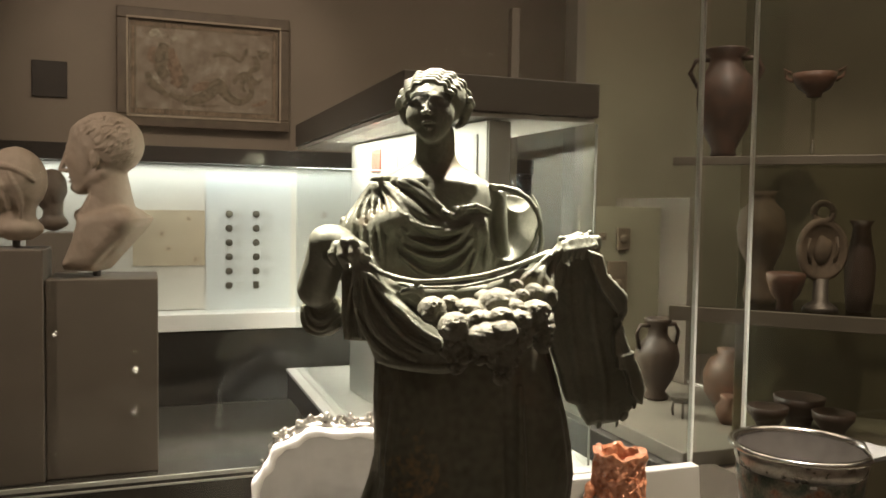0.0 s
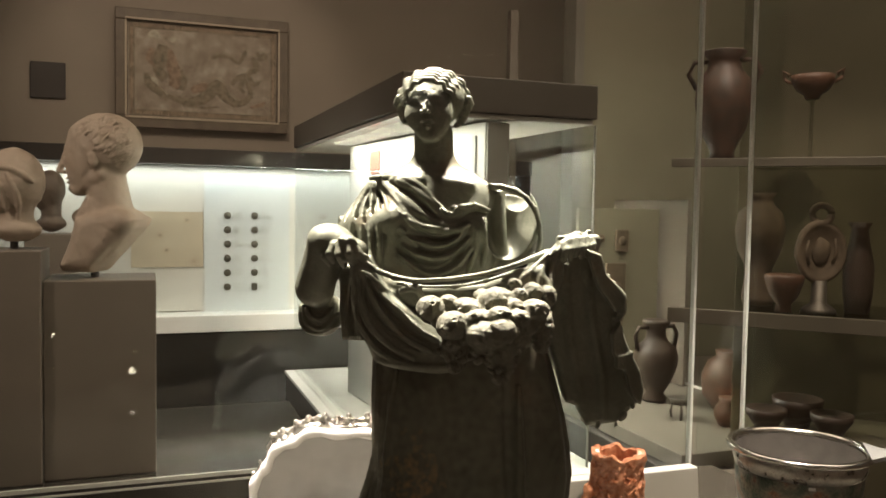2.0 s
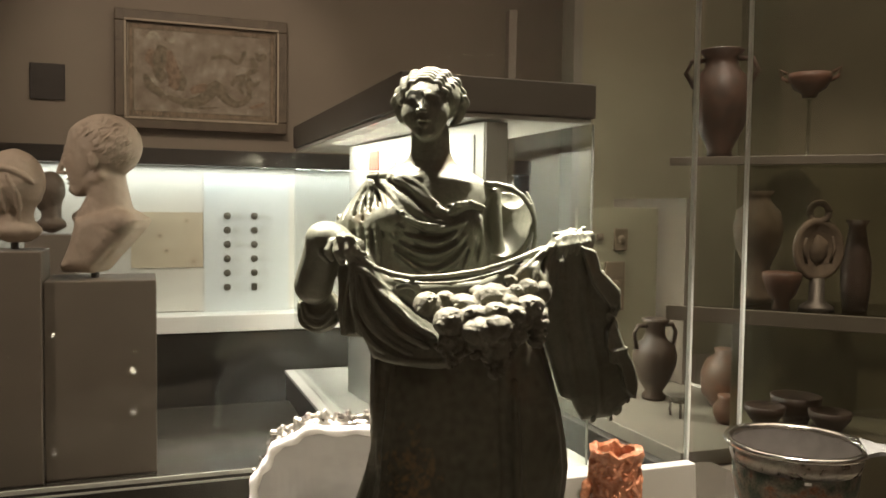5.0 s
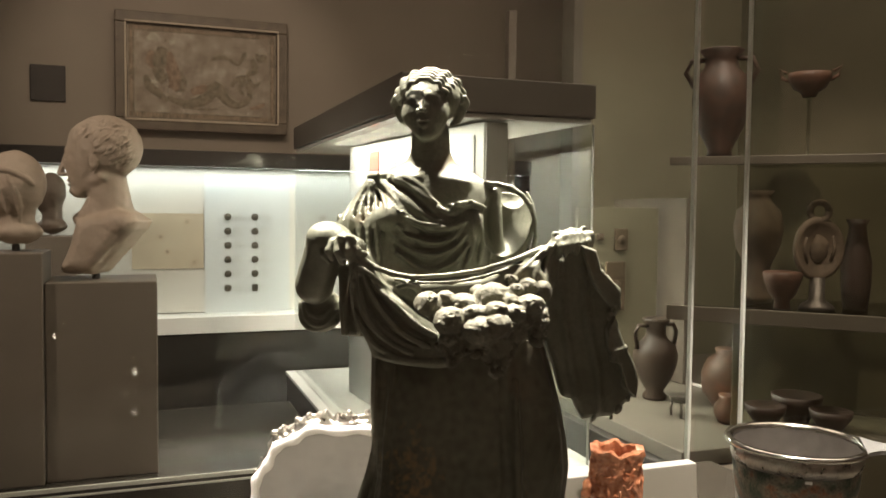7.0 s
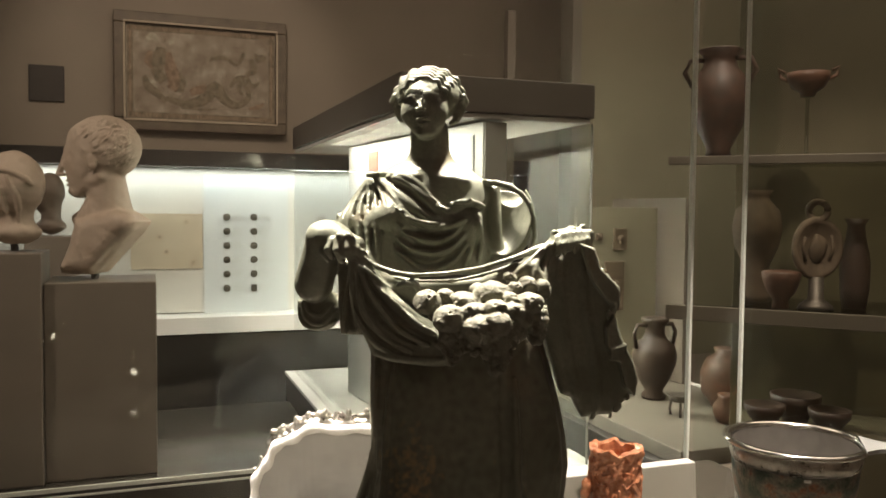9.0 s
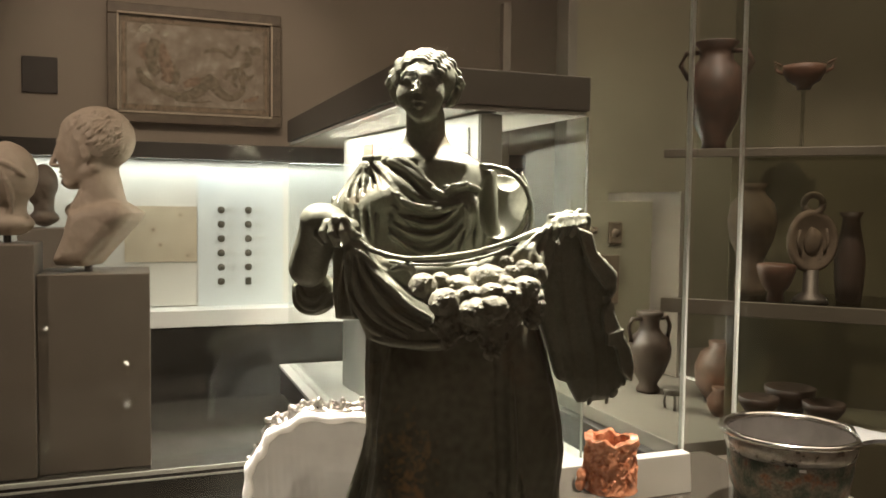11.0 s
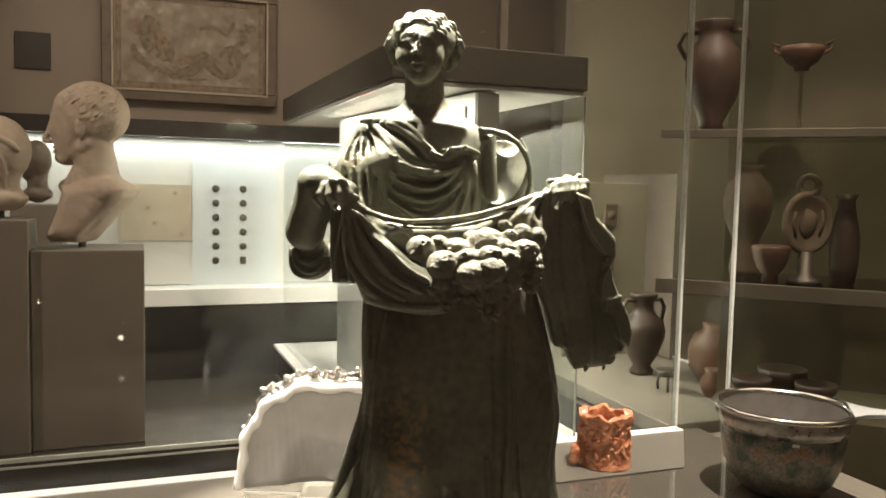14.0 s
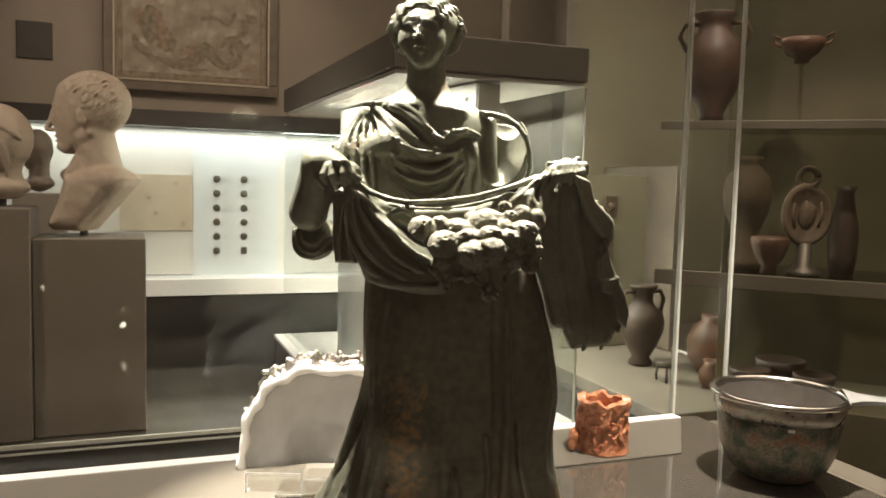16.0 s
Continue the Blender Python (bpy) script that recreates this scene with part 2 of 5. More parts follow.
def thing(name, m, label, category, group="", kind=""):
    ob = new(name)
    ob.empty_display_size = 0.05
    ob.matrix_basis = m
    return tagged(ob, label, category, group, kind)


def block(x0, y0, z0, x1, y1, z1, bevel=0.002, bm=None):
    bm = bm or bmesh.new()
    r = bmesh.ops.create_cube(bm, size=1.0)
    vs = r["verts"]
    for v in vs:
        v.co = Vector((x0 + (v.co.x + 0.5) * (x1 - x0), y0 + (v.co.y + 0.5) * (y1 - y0), z0 + (v.co.z + 0.5) * (z1 - z0)))
    if bevel:
        es = list({e for v in vs for e in v.link_edges})
        bmesh.ops.bevel(bm, geom=es, offset=bevel, segments=2, affect="EDGES", profile=0.5)
    return bm


def lathe(profile, segments=48, bm=None, warp=None, caps=True):
    """Turns a profile of (radius, height) round the z axis."""
    bm = bm or bmesh.new()
    rings = []
    for r, z in profile:
        ring = []
        for i in range(segments):
            a = 2 * math.pi * i / segments
            co = Vector((r * math.cos(a), r * math.sin(a), z))
            ring.append(bm.verts.new(warp(co, a) if warp else co))
        rings.append(ring)
    for a, b in zip(rings, rings[1:]):
        for i in range(segments):
            j = (i + 1) % segments
            bm.faces.new((a[i], a[j], b[j], b[i]))
    if caps and profile[0][0] > 0:
        bm.faces.new(list(reversed(rings[0])))
    if caps and profile[-1][0] > 0:
        bm.faces.new(rings[-1])
    bmesh.ops.remove_doubles(bm, verts=bm.verts, dist=1e-6)
    return bm


def tube(path, radius, segments=8, bm=None):
    """A round bar along a path of points; radius may be a list."""
    bm = bm or bmesh.new()
    path = [Vector(p) for p in path]
    rad = radius if isinstance(radius, (list, tuple)) else [radius] * len(path)
    rings, up = [], Vector((0.13, 0.21, 0.97))
    for i, p in enumerate(path):
        d = (path[min(i + 1, len(path) - 1)] - path[max(i - 1, 0)]).normalized()
        a = d.cross(up)
        if a.length < 1e-3:
            a = d.cross(Vector((1, 0, 0)))
        a.normalize()
        b = d.cross(a)
        rings.append([bm.verts.new(p + rad[i] * (math.cos(2 * math.pi * k / segments) * a + math.sin(2 * math.pi * k / segments) * b)) for k in range(segments)])
    for a, b in zip(rings, rings[1:]):
        for i in range(segments):
            j = (i + 1) % segments
            bm.faces.new((a[i], b[i], b[j], a[j]))
    bm.faces.new(rings[0])
    bm.faces.new(list(reversed(rings[-1])))
    bmesh.ops.recalc_face_normals(bm, faces=bm.faces)
    return bm


class Clay:
    """A solid modelled as a distance field on a grid (millimetres) and skinned with quads."""

    def __init__(self, lo, hi, step):
        self.lo, self.step = np.array(lo, float), step
        n = [int(round((b - a) / step)) + 1 for a, b in zip(lo, hi)]
        self.ax = [self.lo[i] + step * np.arange(n[i]) for i in range(3)]
        self.f = np.full(n, 30.0, np.float32)

    def cut(self, lo, hi):
        s, g = [], []
        for i in range(3):
            a = max(0, int((lo[i] - self.lo[i]) / self.step))
            b = min(len(self.ax[i]), int((hi[i] - self.lo[i]) / self.step) + 2)
            if b <= a:
                return None, None
            s.append(slice(a, b))
            sh = [1, 1, 1]
            sh[i] = -1
            g.append(self.ax[i][a:b].reshape(sh))
        return tuple(s), g

    def blend(self, s, d, k, carve=False):
        a = self.f[s]
        if carve:
            h = np.clip(0.5 - 0.5 * (a + d) / k, 0, 1)
            self.f[s] = a + (-d - a) * h + k * h * (1 - h)
        else:
            h = np.clip(0.5 + 0.5 * (a - d) / k, 0, 1)
            self.f[s] = a + (d - a) * h - k * h * (1 - h)

    def egg(self, c, r, turn=(0, 0, 0), k=4.0, carve=False):
        big = max(r) + 14
        s, g = self.cut([x - big for x in c], [x + big for x in c])
        if s is None:
            return self
        m = np.array(Euler([radians(a) for a in turn]).to_matrix().transposed())
        p = [g[i] - c[i] for i in range(3)]
        q = [(m[i][0] * p[0] + m[i][1] * p[1] + m[i][2] * p[2]) / r[i] for i in range(3)]
        k0 = np.sqrt(q[0] ** 2 + q[1] ** 2 + q[2] ** 2) + 1e-6
        k1 = np.sqrt((q[0] / r[0]) ** 2 + (q[1] / r[1]) ** 2 + (q[2] / r[2]) ** 2) + 1e-6
        self.blend(s, k0 * (k0 - 1) / k1, k, carve)
        return self

    def limb(self, a, b, ra, rb, k=4.0, carve=False):
        a, b = np.array(a, float), np.array(b, float)
        big = max(ra, rb) + 14
        s, g = self.cut(np.minimum(a, b) - big, np.maximum(a, b) + big)
        if s is None:
            return self
        d = b - a
        p = [g[i] - a[i] for i in range(3)]
        h = np.clip((p[0] * d[0] + p[1] * d[1] + p[2] * d[2]) / max(1e-6, d @ d), 0, 1)
        e = np.sqrt(sum((p[i] - h * d[i]) ** 2 for i in range(3)))
        self.blend(s, e - (ra + (rb - ra) * h), k, carve)
        return self

    def chain(self, pts, r, k=4.0, carve=False):
        r = r if isinstance(r, (list, tuple)) else [r] * len(pts)
        for i in range(len(pts) - 1):
            self.limb(pts[i], pts[i + 1], r[i], r[i + 1], k, carve)
        return self

    def ruffle(self, lo, hi, fn, soft=8.0):
        """Adds relief fn(x, y, z) in millimetres inside a box with soft sides."""
        s, g = self.cut(lo, hi)
        if s is None:
            return self
        w = 1.0
        for i in range(3):
            w = w * np.clip((g[i] - lo[i]) / soft, 0, 1) * np.clip((hi[i] - g[i]) / soft, 0, 1)
        self.f[s] -= (w * fn(*g)).astype(np.float32)
        return self

    def front(self, x, z):
        i = int(np.clip(round((x - self.lo[0]) / self.step), 0, len(self.ax[0]) - 1))
        k = int(np.clip(round((z - self.lo[2]) / self.step), 0, len(self.ax[2]) - 1))
        col = self.f[i, :, k]
        if not (col < 0).any():
            return None
        j = int(np.argmax(col < 0))
        y = float(self.ax[1][j])
        return y - self.step * float(col[j] / (col[j] - col[j - 1])) if j else y

    def ridge(self, pts, r, k=2.0, lift=0.0, carve=False):
        """A fold that follows the front of the solid through points (x, z)."""
        out = []
        n = len(pts)
        for i in range(n - 1):
            p0, p1, p2, p3 = (np.array(pts[min(max(j, 0), n - 1)], float) for j in (i - 1, i, i + 1, i + 2))
            for u in (0.0, 0.2, 0.4, 0.6, 0.8) + ((1.0,) if i == n - 2 else ()):
                q = 0.5 * (2 * p1 + (p2 - p0) * u + (2 * p0 - 5 * p1 + 4 * p2 - p3) * u * u + (3 * p1 - p0 - 3 * p2 + p3) * u ** 3)
                y = self.front(q[0], q[-1])
                if y is not None:
                    out.append((q[0], y - lift, q[-1]))
        if len(out) > 2:
            ys = [o[1] for o in out]
            for _ in range(6):
                ys = [(ys[max(i - 1, 0)] + ys[i] + ys[min(i + 1, len(ys) - 1)]) / 3 for i in range(len(ys))]
            out = [(o[0], (ys[max(i - 1, 0)] + ys[i] + ys[min(i + 1, len(ys) - 1)]) / 3, o[2]) for i, o in enumerate(out)]
            m = len(out) - 1
            r, k = 0.8 * r, 0.65 * k
            rr = [r * (0.45 + 0.55 * math.sin(math.pi * (0.12 + 0.76 * i / m))) for i in range(m + 1)]
            self.chain(out, rr, k, carve)
            if not carve:
                self.chain([(o[0], o[1] - 0.5 * q, o[2] + 0.2 * q) for o, q in zip(out, rr)], [0.6 * q for q in rr], 1.5)
        return self

    def sheet(self, poly, y0, y1, round_by=3.0, k=4.0, bend=None):
        """A flat piece with the outline poly in x, z, from y0 to y1."""
        p = np.array(poly, float)
        lo = (p[:, 0].min() - 12, min(y0, y1) - 12, p[:, -1].min() - 12)
        hi = (p[:, 0].max() + 12, max(y0, y1) + 12, p[:, -1].max() + 12)
        s, g = self.cut(lo, hi)
        x, y, z = g
        d2, inside = np.full((x.size, 1, z.size), 1e9), np.zeros((x.size, 1, z.size), bool)
        for i in range(len(p)):
            (ax, az), (bx, bz) = p[i][[0, -1]], p[i - 1][[0, -1]]
            ex, ez = bx - ax, bz - az
            h = np.clip(((x - ax) * ex + (z - az) * ez) / (ex * ex + ez * ez + 1e-9), 0, 1)
            d2 = np.minimum(d2, (x - ax - h * ex) ** 2 + (z - az - h * ez) ** 2)
            c = ((az > z) != (bz > z)) & (x < ex * (z - az) / (ez if abs(ez) > 1e-9 else 1e-9) + ax)
            inside = inside ^ c
        d = np.where(inside, -1, 1) * np.sqrt(d2) + round_by
        off = bend(x, z) if bend else 0.0
        w = np.abs(y - off - (y0 + y1) / 2) - abs(y1 - y0) / 2 + round_by
        e = np.minimum(np.maximum(d, w), 0) + np.sqrt(np.maximum(d, 0) ** 2 + np.maximum(w, 0) ** 2) - round_by
        self.blend(s, e, k)
        return self

    def rough(self, amount, size, seed=0):
        """Uneven cast surface: smooth random bumps of that size."""
        rng = np.random.default_rng(seed)
        n = [max(3, int(len(a) * self.step / size) + 3) for a in self.ax]
        r = rng.standard_normal(n)
        for i in range(3):
            t = np.arange(len(self.ax[i])) * self.step / size
            j = t.astype(int)
            u = t - j
            u = u * u * (3 - 2 * u)
            sh = [1, 1, 1]
            sh[i] = -1
            r = np.take(r, j, i) * (1 - u).reshape(sh) + np.take(r, j + 1, i) * u.reshape(sh)
        self.f += (amount * r).astype(np.float32)
        return self

    def skin(self, scale=0.001):
        f = self.f
        n = f.shape
        neg = f < 0
        cnt = np.zeros([k - 1 for k in n], np.int16)
        acc = np.zeros([k - 1 for k in n] + [3], np.float32)
        idx = [slice(0, -1), slice(1, None)]
        for ax in range(3):
            o = [i for i in range(3) if i != ax]
            a0 = [slice(None)] * 3; a1 = [slice(None)] * 3
            a0[ax], a1[ax] = slice(0, -1), slice(1, None)
            fa, fb = f[tuple(a0)], f[tuple(a1)]
            cross = neg[tuple(a0)] != neg[tuple(a1)]
            t = np.where(cross, fa / np.where(cross, fa - fb, 1), 0)
            for u in (0, 1):
                for v in (0, 1):
                    sl = [slice(None)] * 3
                    sl[o[0]], sl[o[1]] = idx[u], idx[v]
                    c, tt = cross[tuple(sl)], t[tuple(sl)]
                    cnt += c
                    acc[..., ax] += np.where(c, tt, 0)
                    acc[..., o[0]] += c * u
                    acc[..., o[1]] += c * v
        live = cnt > 0
        ids = np.full(live.shape, -1, np.int64)
        ids[live] = np.arange(live.sum())
        base = np.argwhere(live)
        verts = (self.lo + self.step * (base + acc[live] / cnt[live][:, None])) * scale
        quads = []
        for ax in range(3):
            o = [(ax + 1) % 3, (ax + 2) % 3]
            inner = [slice(1, -1)] * 3
            inner[ax] = slice(0, -1)
            a1 = list(inner)
            a1[ax] = slice(1, None)
            na, nb = neg[tuple(inner)], neg[tuple(a1)]
            for flip, mask in ((False, na & ~nb), (True, ~na & nb)):
                p = np.argwhere(mask)
                off = np.ones(3, int)
                off[ax] = 0
                p = p + off
                q = []
                for u, v in ((0, 0), (1, 0), (1, 1), (0, 1)):
                    w = p.copy()
                    w[:, o[0]] -= 1 - u
                    w[:, o[1]] -= 1 - v
                    q.append(ids[w[:, 0], w[:, 1], w[:, 2]])
                q = np.stack(q, 1)
                quads.append(q[:, ::-1] if flip else q)
        return verts, np.concatenate(quads)


def clay_mesh(name, clays, material, others=()):
    """One mesh from several solids; others: the material of the last ones."""
    vs, qs, k, slot = [], [], 0, []
    for n, c in enumerate(clays):
        v, q = c.skin()
        vs.append(v)
        qs.append(q + k)
        k += len(v)
        slot += [max(0, n - (len(clays) - len(others)) + 1)] * len(q)
    me = bpy.data.meshes.new(name)
    me.from_pydata(np.concatenate(vs).tolist(), [], np.concatenate(qs).tolist())
    for mat in (material, *others):
        me.materials.append(mat)
    me.polygons.foreach_set("material_index", slot)
    me.shade_smooth()
    return new(name, me)


# ---- structure ----
def slab(name, x0, y0, z0, x1, y1, z1, mat, bevel=0.0):
    return tagged(part(name, block(x0, y0, z0, x1, y1, z1, bevel), mat), kind="structure")


slab("floor", -3.6, -2.6, -0.1, 4.6, 4.3, 0.0, FLOOR)
slab("ceiling", -3.6, -2.6, 3.3, 4.6, 4.3, 3.4, CEIL)
slab("wall_north", -3.6, 4.2, 0.0, 4.6, 4.32, 3.3, WALL)
slab("wall_south", -3.6, -2.7, 0.0, 4.6, -2.6, 3.3, WALL)
slab("wall_west", -3.7, -2.6, 0.0, -3.6, 4.2, 3.3, WALL)
slab("wall_east", 4.6, -2.6, 0.0, 4.7, 4.2, 3.3, WALL)


def pane(name, x0, y0, z0, x1, y1, z1, parent=None, mat=None):
    ob = part(name, block(x0, y0, z0, x1, y1, z1, 0.0), mat or GLASS, parent)
    ob.visible_shadow = False
    return ob


# ---- built-in wall case with coins, under the mosaic ----
wall_case = thing("wall_case", pose(0, 0, 0), "built-in wall case with charcoal fascia and lit white shelf", "display case")
part("fascia", block(-1.6, 3.85, 1.628, 1.9, 4.198, 1.70, 0.003), CHARCOAL, wall_case)
part("back_panel", block(-1.6, 4.0, 0.945, 1.9, 4.03, 1.628, 0.0), PANELWHITE, wall_case)
part("shelf", block(-1.6, 3.85, 0.862, 1.9, 4.198, 0.94, 0.004), WHITE, wall_case, "lit white shelf")
part("base_panel", block(-1.6, 3.862, 0.52, 1.9, 4.198, 0.86, 0.003), BLACKSTONE, wall_case, "polished black stone base")
part("plinth", block(-1.6, 3.866, 0.0, 1.9, 4.198, 0.517, 0.003), PLINTH, wall_case)
pane("pane", -1.6, 3.87, 0.942, 1.9, 3.876, 1.626, wall_case)

# ---- mosaic, framed, on the wall ----
mosaic = thing("framed_mosaic", pose(0.269, 4.198, 2.09), "faded tan stone mosaic with sea creatures in a brown frame", "mosaic")
for nm, a in (("frame_rail", (-0.405, -0.05, 0.225, 0.405, 0, 0.28)), ("frame_rail", (-0.405, -0.05, -0.28, 0.405, 0, -0.225)),
              ("frame_stile", (-0.405, -0.05, -0.224, -0.35, 0, 0.224)), ("frame_stile", (0.35, -0.05, -0.224, 0.405, 0, 0.224))):
    part(nm, block(*a, 0.006), FRAMEWOOD, mosaic)
mosaic_panel = part("panel", block(-0.349, -0.03, -0.224, 0.349, 0, 0.224, 0.0), MOSAIC_STONE, mosaic, "tan mosaic ground of small stone pieces")

label_panel = tagged(part("wall_label", block(-0.075, -0.012, -0.083, 0.075, 0, 0.083, 0.003), CHARCOAL), "small dark square information panel on the taupe wall", "label")
label_panel.matrix_basis = pose(-0.425, 4.199, 2.011)

# ---- middle vitrine ----
vitrine = thing("glass_vitrine", pose(0, 0, 0), "tall glass vitrine with charcoal canopy and pale lit interior", "display case")
part("canopy", block(0.65, 2.115, 1.718, 1.255, 3.825, 1.818, 0.004), CANOPY, vitrine)
part("soffit", block(0.66, 2.125, 1.703, 1.245, 3.815, 1.716, 0.002), SOFFIT, vitrine, "white underside of the canopy")
part("plinth", block(0.62, 2.08, 0.0, 1.285, 3.83, 0.655, 0.004), CHARCOAL, vitrine)
part("deck", block(0.615, 2.075, 0.657, 1.29, 3.835, 0.672, 0.003), WHITE, vitrine, "pale display deck")
for a in ((0.655, 2.12, 0.674, 0.663, 3.82, 1.701), (0.664, 2.12, 0.674, 1.25, 2.128, 1.701), (1.242, 2.13, 0.674, 1.25, 3.82, 1.701)):
    pane("pane", *a, vitrine, DIMGLASS)
part("glass_edge", block(1.2505, 2.118, 0.674, 1.2535, 2.13, 1.701, 0.001), DIMEDGE, vitrine)
# a thick white partition runs along the inside of the vitrine; prints hang on its lit face
along = pose(0.795, 3.31, 0, 0, 0, -84.6)
core = part("inner_panel", block(0, 0, 0.674, 1.175, 0.07, 1.697, 0.003), WHITE, vitrine, "bright white lit partition", m=along)
part("panel_end", block(1.1755, 0.004, 0.674, 1.182, 0.075, 1.695, 0.002), SOFFIT, vitrine, "grey end cap of the partition", m=along)
part("panel_print", block(0.25, -0.006, 1.578, 0.345, -0.0005, 1.662, 0.0), RED, core, "faded red upright band printed on the panel")
part("panel_print", block(0.50, -0.006, 1.50, 0.515, -0.0005, 1.66, 0.0), INK, core, "grey upright band on the panel")
part("panel_print", block(1.10, -0.006, 1.30, 1.125, -0.0005, 1.66, 0.0), INK, core, "grey upright band on the panel")
for i in range(7):
    part("text_bar", block(0.62, -0.005, 1.45 - 0.03 * i, 0.86 - 0.03 * (i % 3), -0.0005, 1.458 - 0.03 * i, 0.0), INK, core)

# ---- platform and pedestals of the busts ----
platform = tagged(part("bust_platform", block(-1.5, 2.6, 0.0, 0.58, 3.48, 0.612, 0.004), GLOSSDARK), "long low glossy dark platform under the marble busts", "platform")
part("edge_strip", block(-1.5, 2.588, 0.600, 0.58, 2.598, 0.613, 0.001), EDGE, platform, "thin bright metal edge strip")
part("edge_strip", block(-1.5, 2.588, 0.582, 0.58, 2.598, 0.588, 0.001), EDGE, platform, "thin bright metal edge strip")
def pedestal(x0, y0, x1, y1, z1, label):
    return tagged(part("pedestal", block(x0, y0, 0.614, x1, y1, z1, 0.004), PLINTH), label, "pedestal", "bust pedestals")
pedestal(-0.285, 2.64, 0.03, 2.92, 1.215, "taupe painted box pedestal under a marble portrait bust")
pedestal(-0.62, 2.62, -0.288, 2.86, 1.305, "taller taupe painted box pedestal under a veiled marble head")
pedestal(-0.40, 3.16, -0.235, 3.34, 1.335, "narrow taupe painted box pedestal under a dark stone head")
pedestal(-1.30, 2.64, -0.64, 2.95, 1.30, "broad taupe painted box pedestal on the dark platform")

# ---- case beyond, with the amphora ----
side = thing("amphora_case", pose(0, 0, 0), "glass case with pale deck, grey back panel and dark base", "display case")
part("base", block(1.42, 1.9, 0.0, 2.9, 3.3, 0.70, 0.004), CHARCOAL, side)
part("deck", block(1.45, 1.93, 0.702, 2.06, 3.28, 0.75, 0.004), STONEDECK, side, "pale grey deck")
part("deck_step", block(2.08, 1.93, 0.702, 2.88, 3.28, 0.748, 0.004), PLINTH, side, "taupe deck")
part("deck_edge", block(2.062, 1.93, 0.702, 2.078, 3.28, 0.756, 0.002), WHITE, side)
part("divider", block(2.02, 2.7, 0.752, 2.035, 3.24, 1.50, 0.002), PLINTH, side)
part("mount_panel", block(1.62, 2.86, 0.752, 2.0, 2.88, 1.46, 0.002), OLIVE, side, "olive-grey mounting panel")
part("post", block(1.462, 3.2, 0.752, 1.50, 3.24, 2.3, 0.003), PLINTH, side)
pane("pane", 1.46, 1.93, 0.752, 2.88, 1.937, 2.3, side, DIMGLASS)
slab("wall_partition", 1.885, 3.32, 0.0, 4.6, 3.42, 3.3, OLIVE)
# pale bar modelled in place of a tall reflection in the glass
streak = tagged(part("reflection_bar", block(1.835, 3.305, 0.0, 1.883, 3.42, 3.298, 0.004), STONEDECK), kind="structure")

# ---- the statuette's case ----
case = thing("glass_showcase", pose(0, 0, 0), "frameless glass showcase with glossy grey deck on a taupe base", "display case")
part("base", block(-0.75, 0.16, 0.0, 1.017, 1.15, 1.0, 0.004), PLINTH, case)
part("deck", block(-0.72, 0.20, 1.002, 0.885, 1.098, 1.03, 0.002), DECK, case, "glossy grey lacquered deck")
band = block(-0.72, 0.935, 1.0305, 0.845, 1.083, 1.0322, 0.0)
for v in band.verts:
    if v.co.x > 0 and v.co.y < 1.0:
        v.co.x = 0.734
part("rear_band", band, BAND, case, "pale satin band along the back of the deck")
part("light_strip", block(-0.72, 1.084, 1.0305, 0.846, 1.1065, 1.0335, 0.001), WHITE, case, "thin white edge strip along the rear glass")
pane("pane", -0.72, 1.108, 1.03, 0.845, 1.116, 2.2, case)
pane("pane", 0.889, 0.20, 1.03, 0.897, 1.03, 2.2, case)
pane("pane", -0.728, 0.20, 1.03, -0.721, 1.106, 2.2, case)
bm = block(-0.0035, 0, 1.03, 0.0035, 0.075, 2.2, 0.0)
corner_pane = part("pane", bm, GLASS, case, m=pose(0.8925, 1.034, 0, 0, 0, 32))
corner_pane.visible_shadow = False
part("glass_edge", block(0.8455, 1.1065, 1.031, 0.8505, 1.1165, 2.2, 0.001), EDGE, case, "bright polished edge of the glass")
part("glass_edge", block(0.8865, 1.0305, 1.031, 0.8915, 1.0375, 2.2, 0.001), EDGE, case, "bright polished edge of the glass")
part("canopy", block(-0.75, 0.16, 2.203, 0.93, 1.15, 2.3, 0.004), CHARCOAL, case)
pane("pane", -0.72, 0.192, 1.03, 0.889, 0.199, 2.2, case)
statue_block = tagged(part("statue_base", block(-0.07, -0.05, 0, 0.075, 0.05, 0.112, 0.002), CHARCOAL), "low dark square block under the bronze statuette", "plinth")
statue_block.matrix_basis = pose(0.205, 0.573, 1.031, 0, 0, -20)

